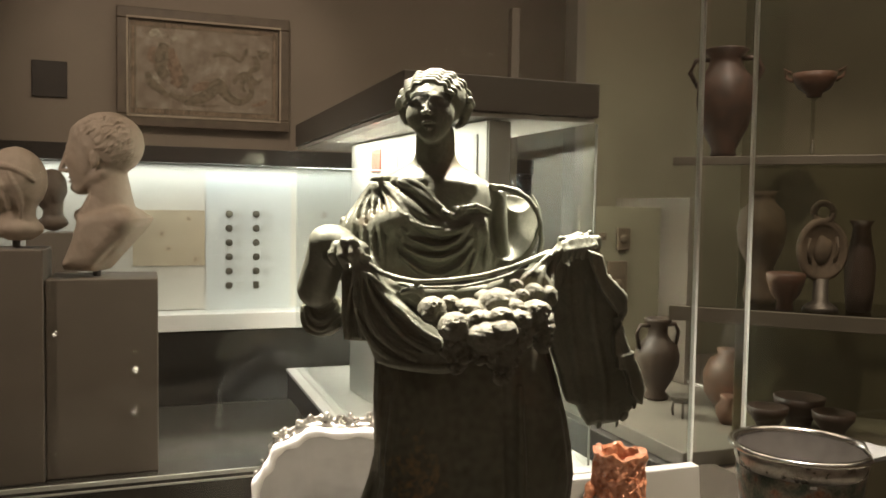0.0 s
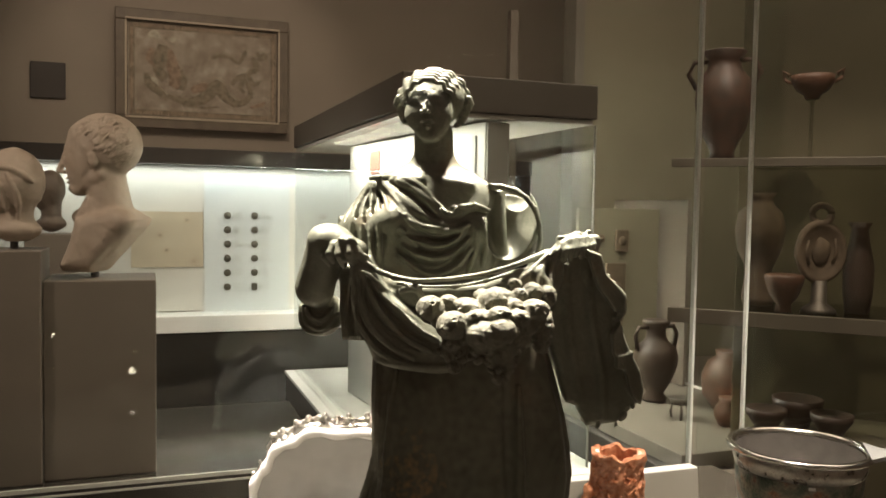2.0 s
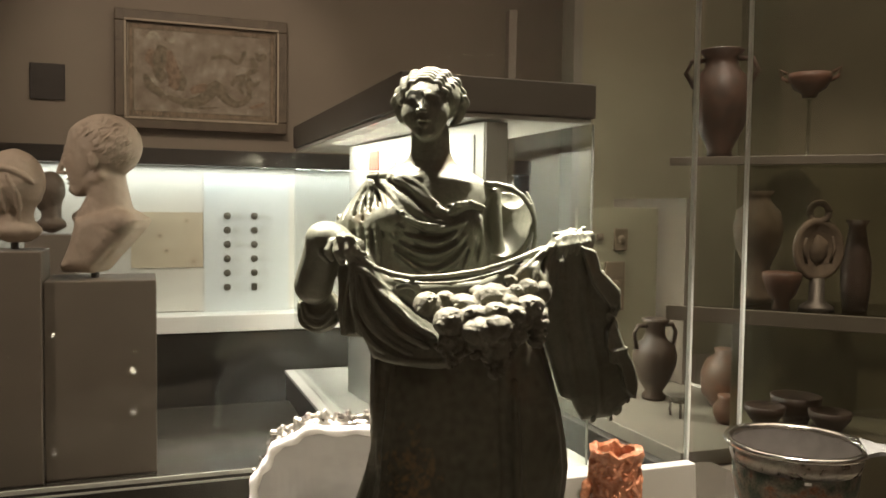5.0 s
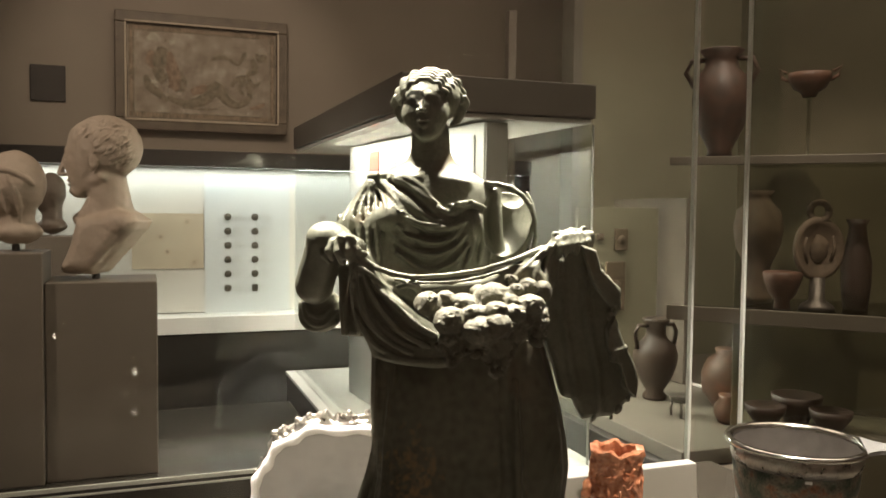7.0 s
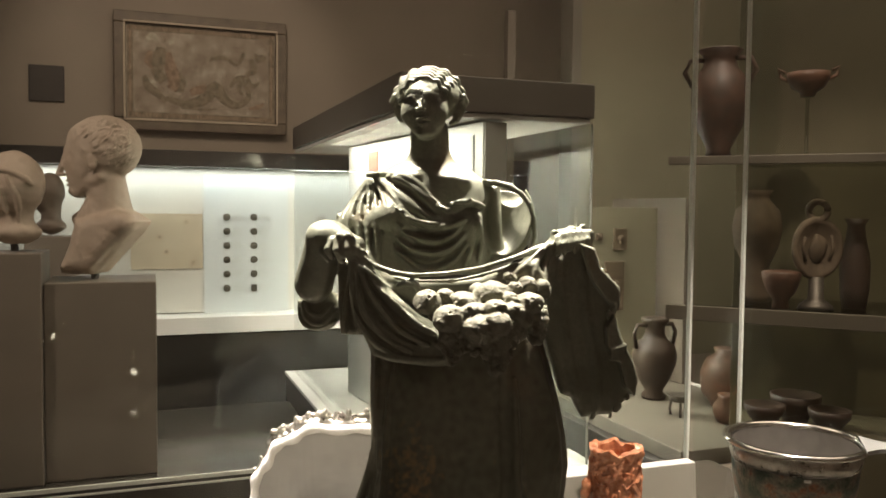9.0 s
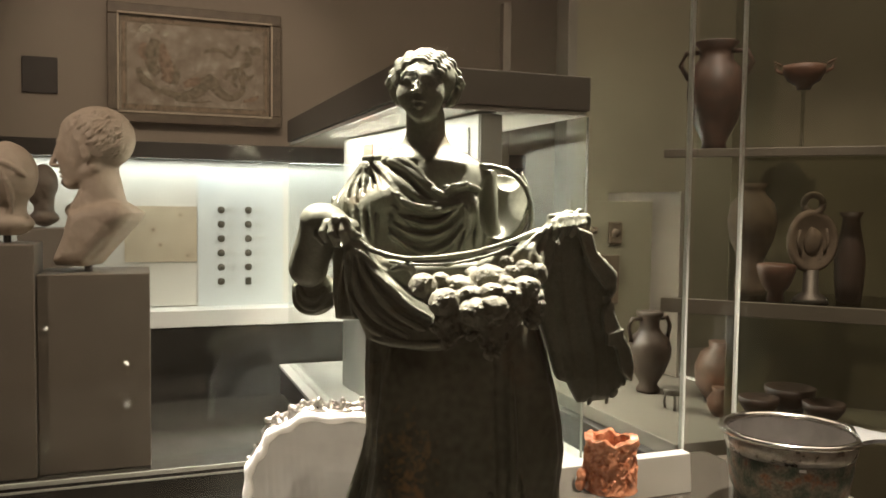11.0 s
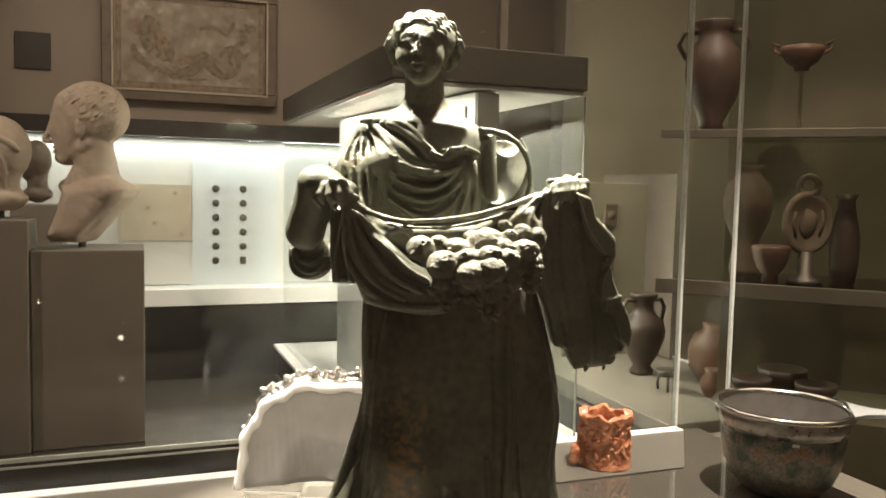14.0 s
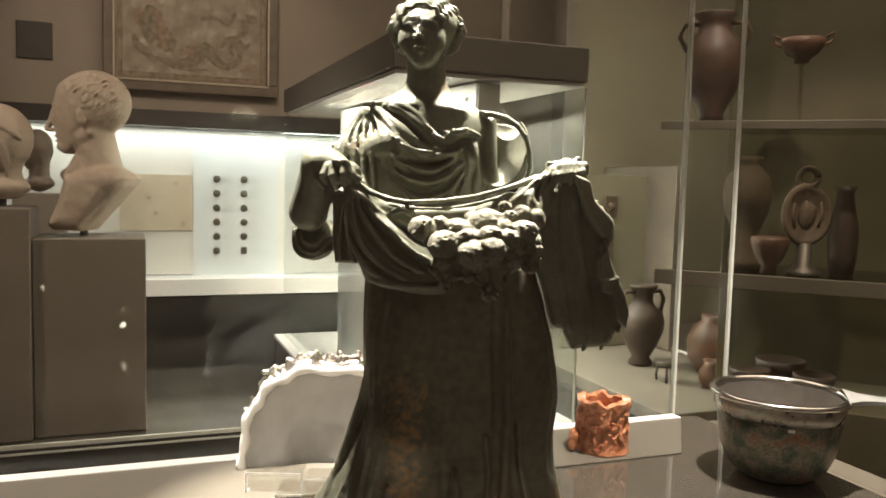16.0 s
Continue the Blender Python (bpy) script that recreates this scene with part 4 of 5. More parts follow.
def statuette_head():
    head = Clay((-40, -50, 318), (48, 46, 416), 0.6)
    head.limb((2.7, 6.0, 321.0), (1.8, 2.0, 356.9), 15.4, 14.4, k=6)
    cx, cy, cz = (1.0, 3.0, 384.0)
    head.egg((cx, 3, cz), (20.0, 25, 17.5), k=4)
    # face: forehead, cheeks, jaw and chin
    head.egg((-1.2, -11.0, 376.4), (17.6, 17.5, 16.5), k=4)
    head.egg((-1.0, -14.0, 369.4), (15.4, 16.0, 15.5), k=5)
    head.egg((-1.2, -19.0, 360.7), (9.6, 10.0, 9.0), k=5)
    head.egg((-1.4, -25.0, 354.9), (5.4, 5.0, 4.2), k=4)
    nx = ((-3.7, -30.0, 383.5), (-4.0, -33.0, 376.8), (-4.0, -36.5, 370.8))
    head.chain(nx, [1.2, 1.4, 2.0], k=2.0)
    fx, fy, fz = (-2.5, -28.0, 378.2)
    for sx in (-1, 1):
        head.egg((fx - 1.6 + sx * 2.4, -32.5, fz - 7.7), (1.8, 2.2, 1.6), k=1.2)
        ex = fx + 0.4 + sx * 8.3
        # socket and eyeball under the brow
        head.egg((ex, -31, fz + 0.4), (6.6, 4.6, 4.0), turn=(0, sx * 5, 0), k=2.6, carve=True)
        head.egg((ex, -23.4, fz - 0.4), (4.4, 3.0, 2.3), k=1.2)
        head.egg((fx + sx * 9.6, -20.5, fz - 9.3), (6.0, 5.0, 7.0), k=6)
    # parted lips
    head.chain([(-7.1, -28.6, 363.3), (-4.6, -31.8, 364.4), (-2.6, -32.0, 364.0), (-0.2, -31.6, 364.5), (2.5, -28.4, 363.5)], [0.5, 0.95, 0.85, 0.95, 0.5], k=1.2)
    head.chain([(-6.3, -28.6, 361.7), (-2.6, -31.4, 359.7), (1.8, -28.4, 361.8)], [0.5, 1.3, 0.5], k=1.4)
    head.chain([(-6.6, -31.0, 362.5), (-2.6, -34.0, 362.0), (2.2, -31.0, 362.6)], [0.5, 0.9, 0.5], k=0.6, carve=True)
    head.egg((-2.1, -33.0, 357.7), (4.0, 1.8, 1.3), k=1.4, carve=True)
    # hair: waved locks drawn back from a middle parting to the nape
    head.egg((cx + 0.6, 4, cz + 0.3), (23.8, 28, 19.6), k=1.5)
    (ox, _, oz), (tx, _, tz) = (-2.3, 0.0, 378.5), (1.5, 0.0, 383.2)
    for sx in (-1, 1):
        for lane in range(5):
            w, pts, rad = lane / 4, [], []
            reach = 1.72 - 0.05 * lane
            for i in range(70):
                u = i / 69
                ang = 0.02 + reach * u
                wave = (0.3 + 0.75 * min(1, 4 * u)) * math.sin(u * 23 + 0.15 * lane)
                ca, sa = math.cos(ang), math.sin(ang)
                mx, mz = ox + (tx - ox) * w, oz + (tz - oz) * w
                rx, rz = 17.2 + 8.2 * w + wave, 14.6 + 6.6 * w + wave
                pts.append((mx + sx * rx * sa, -32.0 + 28.5 * w ** 1.15 + (20 - 14 * w) * u ** 1.4, mz + rz * ca))
                rad.append(1.6 * (1 - 0.15 * u))
            head.chain(pts, rad, k=0.3)
        for j in range(5):
            head.chain([(tx + sx * (25.7 - 1.25 * j), -6 + 2 * j, tz + 0.4 - 3.35 * j), (tx + sx * (27.3 - 1.7 * j), 0, tz - 2.9 - 3.35 * j), (tx + sx * (25.4 - 2.1 * j), 8, tz - 6.3 - 2.95 * j)], [2.2, 2.6, 2.0], k=0.5)
        head.egg((tx + sx * 22, 4, tz - 9.7), (4.0, 8, 7), k=2.5)
    head.egg((cx, 26, cz - 6), (13, 11, 12), k=4)
    head.rough(0.10, 2.6, 5)
    return head


def statuette_fruit():
    fruit = Clay((-20, -108, 168), (100, -14, 266), 0.8)
    rng = random.Random(5)
    # pomegranates, apples and quinces: place, half width, half height, calyx
    rounds = (((2.2, -66.0, 236.3), 9.6, 8.6, 1), ((14.0, -58.0, 238.2), 7.6, 6.8, 0), ((17.8, -78.0, 226.7), 11.4, 9.6, 1), ((27.7, -66.0, 238.2), 9.2, 5.4, 0), ((46.3, -60.0, 240.9), 13.2, 9.6, 0),
              ((32.9, -74.0, 231.3), 14.0, 5.6, 0), ((48.3, -78.0, 234.3), 8.0, 5.6, 1), ((37.9, -82.0, 220.8), 13.6, 9.6, 0), ((58.4, -68.0, 238.9), 5.6, 5.2, 0), ((60.3, -74.0, 231.3), 8.4, 6.4, 1),
              ((71.3, -66.0, 236.1), 10.6, 7.6, 1), ((71.8, -52.0, 247.0), 7.4, 6.4, 0), ((59.9, -48.0, 251.2), 5.4, 4.6, 1), ((62.8, -56.0, 244.9), 6.4, 5.0, 1), ((36.9, -54.0, 244.0), 6.0, 4.6, 0),
              ((83.0, -44.0, 243.6), 6.6, 8.0, 0), ((49.6, -84.0, 224.3), 9.0, 8.6, 0), ((9.5, -66.0, 228.7), 7.0, 6.4, 0), ((66.3, -68.0, 226.0), 8.0, 7.0, 0), ((43.6, -70.0, 229.8), 8.0, 5.0, 0))
    for c, rx, rz, calyx in rounds:
        fruit.egg(c, (rx, 0.95 * min(rx, 10), rz), turn=(rng.uniform(-15, 15), rng.uniform(-14, 14), 0), k=0.7)
        if calyx:
            q = (c[0] + rng.uniform(-1, 2), c[1] - 0.72 * min(rx, 10), c[2] + 0.45 * rz)
            fruit.egg(q, (2.7, 2.4, 2.0), k=0.8)
            fruit.egg((q[0], q[1] - 1.6, q[2] + 0.5), (1.6, 1.8, 1.1), k=0.5, carve=True)
        for i in range(4):
            fruit.egg((c[0] + rng.uniform(-0.7, 0.7) * rx, c[1] - rng.uniform(0.5, 0.9) * min(rx, 10), c[2] + rng.uniform(-0.5, 0.7) * rz), (rng.uniform(1.2, 2.6), 1.0, rng.uniform(0.8, 1.6)), turn=(0, rng.uniform(-40, 40), 0), k=1.4)
    # bunches of grapes that hang below
    bunches = (((49.0, -86.0, 208.6), 11.0, 17.0, 150), ((19.5, -80.0, 210.5), 11.5, 14.0, 120), ((77.4, -62.0, 219.1), 7.5, 13.0, 80), ((34.3, -82.0, 212.6), 7.5, 10.0, 40), ((61.6, -76.0, 216.5), 7.0, 9.0, 40))
    for c, spread, drop, n in bunches:
        fruit.egg((c[0], c[1] + 6, c[2] + 0.15 * drop), (0.8 * spread, 7, 0.85 * drop), k=2)
        for i in range(n):
            u, v = rng.uniform(-1, 1), rng.uniform(-1, 1)
            u *= min(1.0, 1.25 + v) if v < 0 else 1.0
            q = rng.uniform(1.5, 2.7)
            fruit.egg((c[0] + u * spread, c[1] + rng.uniform(-2.5, 9) + 5 * abs(u), c[2] + v * drop), (q, q, q * rng.uniform(0.85, 1.2)), k=0.9)
    fruit.rough(0.28, 2.4, 8).rough(0.3, 6, 9)
    return fruit


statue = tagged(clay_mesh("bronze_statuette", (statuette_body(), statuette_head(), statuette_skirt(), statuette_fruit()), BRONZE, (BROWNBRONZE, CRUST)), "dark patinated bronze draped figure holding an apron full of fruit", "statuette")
statue.matrix_basis = pose(0.199, 0.573, 1.145, 0, 0, -20)

# ---- marble busts ----
def portrait_bust():
    c = Clay((-165, -140, -12), (150, 140, 520), 2.8)
    c.egg((-3, 0, 401), (112, 78, 100), k=12)
    c.egg((-58, 0, 342), (64, 62, 92), k=14)
    c.egg((-87, 0, 265), (30, 34, 20), k=10)
    c.limb((-82, -20, 262), (0, -46, 311), 16, 20, k=14)
    c.limb((-82, 20, 262), (0, 46, 311), 16, 20, k=14)
    c.limb((-127, 0, 380), (-147, 0, 321), 6, 10, k=3)
    c.egg((-131, 0, 316), (12, 17, 6), k=3)
    c.egg((-127, 0, 273), (5, 16, 3), k=5, carve=True)
    c.limb((-61, 0, 419), (-92, 0, 356), 56, 40, k=16)
    c.limb((-82, -14, 354), (-75, -14, 293), 34, 26, k=14)
    c.limb((-115, -26, 391), (-115, 26, 391), 7, 7, k=8)
    c.egg((-122, -26, 368), (14, 15, 10), k=4, carve=True)
    c.egg((-112, -26, 370), (10, 12, 8), k=3)
    c.egg((-115, 0, 298), (10, 20, 5), k=4)
    c.egg((-112, 0, 283), (10, 19, 6), k=4)
    c.egg((-14, -72, 352), (15, 9, 26), turn=(0, -8, 0), k=5)
    c.egg((-16, -84, 354), (7, 6, 14), turn=(0, -8, 0), k=4, carve=True)
    c.egg((-20, -68, 328), (7, 6, 7), k=4)
    c.limb((-3, 4, 290), (19, 8, 154), 60, 66, k=14)
    c.sheet([(-72, 0, 174), (-26, 0, 195), (61, 0, 209), (120, 0, 174), (106, 0, 147), (-9, 0, 17), (-23, 0, 7), (-113, 0, 10), (-124, 0, 24), (-92, 0, 98)], -92, 96, 44, k=14)
    c.limb((-26, -30, 206), (-75, -30, 178), 26, 20, k=16)
    c.egg((70, -60, 168), (40, 36, 34), turn=(0, -30, 0), k=16)
    c.egg((62, -84, 48), (120, 66, 44), turn=(0, -42, 0), k=6, carve=True)
    c.ridge([(-44, 0, 241)[::2], (-61, 0, 185)[::2]], 8, k=8, lift=1)
    rng = random.Random(3)
    # short locks brushed forward over the near side, and over the crown
    for i in range(800):
        cx, z = rng.uniform(-92, 96), rng.uniform(352, 494)
        q = ((cx + 4) / 106) ** 2 + ((z - 401) / 95) ** 2
        if q > 1 or (cx < -10 and z < 432) or (cx < -60 and z < 446) or (cx < 30 and z < 385):
            continue
        a = rng.uniform(-0.5, 0.5)
        c.ridge([(cx, z), (cx - 9 - 4 * a, z - 10 + 6 * a)], 2.6, k=3.5, lift=-1.3)
    for i in range(500):
        ang, v = math.radians(rng.uniform(12, 155)), rng.uniform(-0.6, 1)
        cx, y = -4 + 110 * math.cos(ang), 76 * v
        q = 1 - ((cx + 4) / 112) ** 2 - (y / 78) ** 2
        if q > 0.12 and not (cx < -80 and 98 * math.sqrt(q) < 50):
            z = 400 + 98 * math.sqrt(q)
            c.limb((cx, y, z), (cx - 9, y, z - 9 * (0.3 - cx / 150)), 3.0, 2.0, k=3)
    c.rough(0.7, 16, 2).rough(0.35, 7, 6)
    return c


bust = tagged(clay_mesh("portrait_bust", (portrait_bust(),), MARBLE), "weathered cream marble portrait bust with short cropped hair", "bust")
bust.matrix_basis = pose(-0.114, 2.75, 1.226, 0, 0, -20)
pin = tagged(part("bust_mount", lathe([(0.0, 0.0), (0.012, 0.0), (0.012, 0.03), (0.0, 0.03)], 16), CHARCOAL, smooth=False), "short dark metal pin under the marble bust", "mount")
pin.matrix_basis = pose(-0.15, 2.76, 1.216)


def veiled_head():
    c = Clay((-130, -120, -10), (130, 120, 290), 3.4)
    c.egg((0, 0, 170), (88, 80, 100), k=10)
    c.egg((-38, -10, 145), (58, 62, 80), k=12)
    c.limb((-84, -14, 158), (-96, -14, 128), 8, 12, k=6)
    c.egg((-60, -12, 82), (28, 34, 24), k=12)
    c.limb((4, 4, 110), (8, 4, 30), 50, 46, k=14)
    c.egg((4, 0, 26), (74, 62, 34), k=16)
    c.ridge([(-70, 226), (-20, 214), (40, 200), (80, 168)], 12, k=5, lift=2)
    c.ridge([(-60, 196), (-34, 150), (-30, 100)], 9, k=5, lift=2)
    c.ridge([(-20, 190), (4, 140), (6, 80)], 9, k=6, lift=1)
    c.ridge([(20, 190), (40, 130), (34, 60)], 9, k=6, lift=1)
    c.egg((-70, -44, 160), (15, 14, 10), k=4, carve=True)
    c.rough(1.2, 18, 4).rough(0.5, 8, 7)
    return c


veiled = tagged(clay_mesh("veiled_head", (veiled_head(),), MARBLE), "pale marble veiled head on a short neck", "bust")
veiled.matrix_basis = pose(-0.372, 2.74, 1.338, 0, 0, -20)
pin = tagged(part("bust_mount", lathe([(0.0, 0.0), (0.011, 0.0), (0.011, 0.045), (0.0, 0.045)], 16), CHARCOAL), "short dark metal pin under the veiled head", "mount")
pin.matrix_basis = pose(-0.372, 2.74, 1.3065)


def stone_head():
    c = Clay((-70, -70, -8), (70, 70, 240), 3.4)
    c.egg((0, 0, 150), (52, 50, 68), k=10)
    c.egg((-16, -4, 118), (36, 40, 48), k=12)
    c.limb((4, 0, 100), (4, 0, 30), 34, 34, k=10)
    c.egg((4, 0, 26), (52, 40, 26), k=12)
    c.limb((-48, 0, 130), (-54, 0, 112), 6, 8, k=5)
    c.rough(1.0, 14, 4)
    return c


dark_head = tagged(clay_mesh("stone_head", (stone_head(),), DARKMARBLE), "small dark brown stone head on a narrow pedestal", "bust")
dark_head.matrix_basis = pose(-0.325, 3.25, 1.345, 0, 0, -20)

# ---- things in the wall case ----
MOS_BROWN = node_material("brown_print", (0.40, 0.31, 0.22), 0.8, vary=0.2, bump=0.0)
chart = tagged(part("map_sheet", block(-0.176, -0.004, -0.13, 0.143, 0, 0.13, 0.0), PARCHMENT), "tan printed map sheet on the back panel", "map")
chart.matrix_basis = pose(0.111, 3.9965, 1.283)
for i, (x, z) in enumerate(((0.07, 0.09), (0.10, -0.1), (-0.02, -0.05), (-0.05, 0.02))):
    dot = lathe([(0.0, 0.0), (0.009, 0.0), (0.008, 0.003), (0.0, 0.003)], 16)
    part("map_mark", dot, MOS_BROWN, chart, m=pose(x, -0.0045, z, 90, 0, 0))
chart2 = tagged(part("coin_board", block(-0.2, -0.004, -0.34, 0.2, 0, 0.335, 0.0), BOARD), "pale blue-grey board that carries two columns of coins", "board")
chart2.matrix_basis = pose(0.458, 3.9955, 1.26)
coin0 = None
for i in range(6):
    for j, x in enumerate((0.365, 0.492)):
        m = pose(x, 3.9905, 1.398 - 0.0683 * i, 90, 0, 0) @ pose(0, 0, 0, 0, 0, 25 * i + 40 * j)
        if i == 5 and j == 1:
            tag = tagged(part("coin_tag", block(-0.014, -0.006, -0.018, 0.014, 0, 0.018, 0.002), COIN), "small square dark token on the pale board", "token")
            tag.matrix_basis = pose(x, 3.9905, 1.398 - 0.0683 * i)
        elif coin0 is None:
            bm = lathe([(0.0, 0.0), (0.0165, 0.0), (0.0175, 0.0015), (0.0165, 0.004), (0.0145, 0.0034), (0.012, 0.0042), (0.006, 0.0052), (0.0, 0.0056)], 28,
                       warp=lambda co, a: Vector((co.x * (1 + 0.03 * math.sin(3 * a + 1)), co.y * (1 + 0.025 * math.cos(4 * a)), co.z)))
            coin0 = tagged(part("coin", bm, COIN, smooth=True), "dark worn bronze coin on the pale board", "coin", "coins on the board")
            coin0.matrix_basis = m
        else:
            copy_thing(coin0, m)
        for k in range(3):
            part("text_bar", block(x - 0.458 + 0.028, -0.0055, 0.126 - 0.0683 * i + 0.012 * k, x - 0.458 + 0.085 - 0.012 * ((i + k) % 3), -0.0042, 0.131 - 0.0683 * i + 0.012 * k, 0.0), INK, chart2)

# ---- figures of the mosaic ----
def flat_curve(pts, radii):
    out = []
    n = len(pts)
    rad = []
    for i in range(n - 1):
        p0, p1, p2, p3 = (np.array(pts[min(max(j, 0), n - 1)], float) for j in (i - 1, i, i + 1, i + 2))
        for u in (0, 0.25, 0.5, 0.75):
            q = 0.5 * (2 * p1 + (p2 - p0) * u + (2 * p0 - 5 * p1 + 4 * p2 - p3) * u * u + (3 * p1 - p0 - 3 * p2 + p3) * u ** 3)
            out.append((q[0], 0.0, q[1]))
            rad.append(radii[i] + (radii[i + 1] - radii[i]) * u)
    bm = tube(out, rad, 8)
    for v in bm.verts:
        v.co.y *= 0.12
    return bm


MOS_DARK = node_material("mosaic_brown_stone", (0.33, 0.27, 0.19), 0.75, vary=0.4, scale=40, fine=300, bump=0.4)
MOS_RED = node_material("mosaic_red_stone", (0.42, 0.30, 0.21), 0.75, vary=0.4, scale=40, fine=300, bump=0.4)
MOS_PALE = node_material("mosaic_pale_stone", (0.62, 0.55, 0.43), 0.75, vary=0.3, scale=40, fine=300, bump=0.4)
FIG = (
    ("sea_creature", MOS_DARK, ((-0.17, -0.12), (-0.08, -0.145), (0.0, -0.12), (0.06, -0.06), (0.10, -0.11), (0.16, -0.14), (0.22, -0.10), (0.2, -0.03), (0.15, -0.02)), (0.012, 0.02, 0.03, 0.036, 0.026, 0.018, 0.014, 0.011, 0.006)),
    ("sea_creature", MOS_DARK, ((0.03, 0.07), (0.07, 0.09), (0.12, 0.085), (0.16, 0.06), (0.19, 0.1), (0.2, 0.13)), (0.006, 0.012, 0.01, 0.008, 0.012, 0.005)),
    ("sea_creature", MOS_DARK, ((0.23, 0.09), (0.25, 0.04), (0.21, 0.01), (0.24, -0.04), (0.28, -0.01)), (0.012, 0.02, 0.012, 0.012, 0.004)),
    ("rider", MOS_DARK, ((-0.19, 0.12), (-0.2, 0.06), (-0.21, 0.0), (-0.17, -0.05)), (0.022, 0.034, 0.03, 0.024)),
    ("rider", MOS_RED, ((-0.16, 0.10), (-0.15, 0.03), (-0.13, -0.04), (-0.15, -0.09)), (0.012, 0.03, 0.036, 0.02)),
    ("rider", MOS_DARK, ((-0.27, -0.02), (-0.25, -0.07), (-0.21, -0.1), (-0.16, -0.15)), (0.01, 0.024, 0.02, 0.008)),
    ("rider", MOS_PALE, ((-0.26, 0.15), (-0.23, 0.17), (-0.21, 0.14)), (0.01, 0.02, 0.01)),
    ("rider", MOS_PALE, ((-0.15, 0.16), (-0.14, 0.13)), (0.018, 0.012)),
    ("rider", MOS_PALE, ((-0.27, -0.06), (-0.23, -0.05), (-0.22, -0.09)), (0.008, 0.014, 0.008)),
    ("sea_creature", MOS_DARK, ((0.13, -0.05), (0.16, -0.01), (0.2, 0.0), (0.17, -0.06), (0.2, -0.09)), (0.01, 0.012, 0.008, 0.012, 0.006)),
    ("sea_creature", MOS_RED, ((-0.06, -0.09), (0.0, -0.07), (0.05, -0.1)), (0.016, 0.026, 0.012)),
    ("rider", MOS_RED, ((-0.24, 0.10), (-0.25, 0.05), (-0.22, 0.02)), (0.012, 0.02, 0.01)),
    ("rider", MOS_DARK, ((-0.12, 0.0), (-0.1, -0.05), (-0.11, -0.1)), (0.02, 0.024, 0.012)),
    ("rider", MOS_DARK, ((-0.23, 0.155), (-0.21, 0.155)), (0.011, 0.011)),
    ("rider", MOS_DARK, ((-0.18, 0.155), (-0.17, 0.15)), (0.009, 0.008)),
    ("wave", MOS_DARK, ((0.25, 0.12), (0.27, 0.09), (0.29, 0.11), (0.3, 0.07)), (0.008, 0.016, 0.014, 0.006)),
    ("wave", MOS_RED, ((0.22, -0.155), (0.27, -0.14), (0.3, -0.12)), (0.006, 0.012, 0.004)),
    ("wave", MOS_DARK, ((-0.1, -0.165), (0.0, -0.168), (0.08, -0.16)), (0.004, 0.006, 0.003)),
)
for nm, mat, pts, rad in FIG:
    part(nm, flat_curve(pts, rad), mat, mosaic_panel, m=pose(0, -0.0305, 0.0))
for x0, z0, x1, z1 in ((-0.345, -0.22, 0.345, -0.192), (-0.345, 0.192, 0.345, 0.22), (-0.345, -0.19, -0.318, 0.19), (0.318, -0.19, 0.345, 0.19)):
    part("border_band", block(x0, -0.0325, z0, x1, -0.0302, z1, 0.0), MOS_DARK, mosaic_panel, "brown plaited border band")
    long_x = x1 - x0 > z1 - z0
    n = 44 if long_x else 24
    bm = bmesh.new()
    for i in range(n):
        u = (i + 0.5) / n
        cx, cz = (x0 + (x1 - x0) * u, (z0 + z1) / 2) if long_x else ((x0 + x1) / 2, z0 + (z1 - z0) * u)
        block(cx - 0.0045, -0.0335, cz - 0.008, cx + 0.0045, -0.0326, cz + 0.008, 0.0, bm)
    tagged(part("border_stone", bm, MOS_RED, mosaic_panel), kind="stuff")
for x0, z0, x1, z1 in ((-0.36, -0.236, 0.36, -0.226), (-0.36, 0.226, 0.36, 0.236), (-0.362, -0.225, -0.352, 0.225), (0.352, -0.225, 0.362, 0.225)):
    part("frame_bead", block(x0, -0.056, z0, x1, -0.0505, z1, 0.002), PARCHMENT, mosaic)

# ---- amphora case things ----
amphora = thing("amphora", pose(1.77, 2.53, 0.7515), "dark brown terracotta amphora with two handles on the pale deck", "amphora")
prof = [(0.0, 0.0), (0.042, 0.0), (0.045, 0.012), (0.032, 0.03), (0.058, 0.075), (0.078, 0.13), (0.082, 0.165), (0.072, 0.2), (0.046, 0.222), (0.036, 0.24), (0.036, 0.275), (0.05, 0.288), (0.05, 0.3), (0.034, 0.3), (0.03, 0.27), (0.0, 0.26)]
part("body", lathe(prof, 40), DARKCLAY, amphora, smooth=True)
for sx in (-1, 1):
    part("handle", tube([(sx * 0.036, 0, 0.272), (sx * 0.075, 0, 0.275), (sx * 0.09, 0, 0.245), (sx * 0.078, 0, 0.19)], 0.008), DARKCLAY, amphora, smooth=True)
tripod = thing("tripod_bowl", pose(1.70, 2.28, 0.7515), "small dark bronze bowl on three legs", "bowl")
part("bowl", lathe([(0.0, 0.045), (0.03, 0.05), (0.042, 0.072), (0.038, 0.072), (0.0, 0.055)], 24), COIN, tripod, smooth=True)
for i in range(3):
    a = 2.1 * i
    part("leg", tube([(0.028 * math.cos(a), 0.028 * math.sin(a), 0.05), (0.034 * math.cos(a), 0.034 * math.sin(a), 0.02), (0.03 * math.cos(a), 0.03 * math.sin(a), 0.0)], 0.005, 6), COIN, tripod, smooth=True)
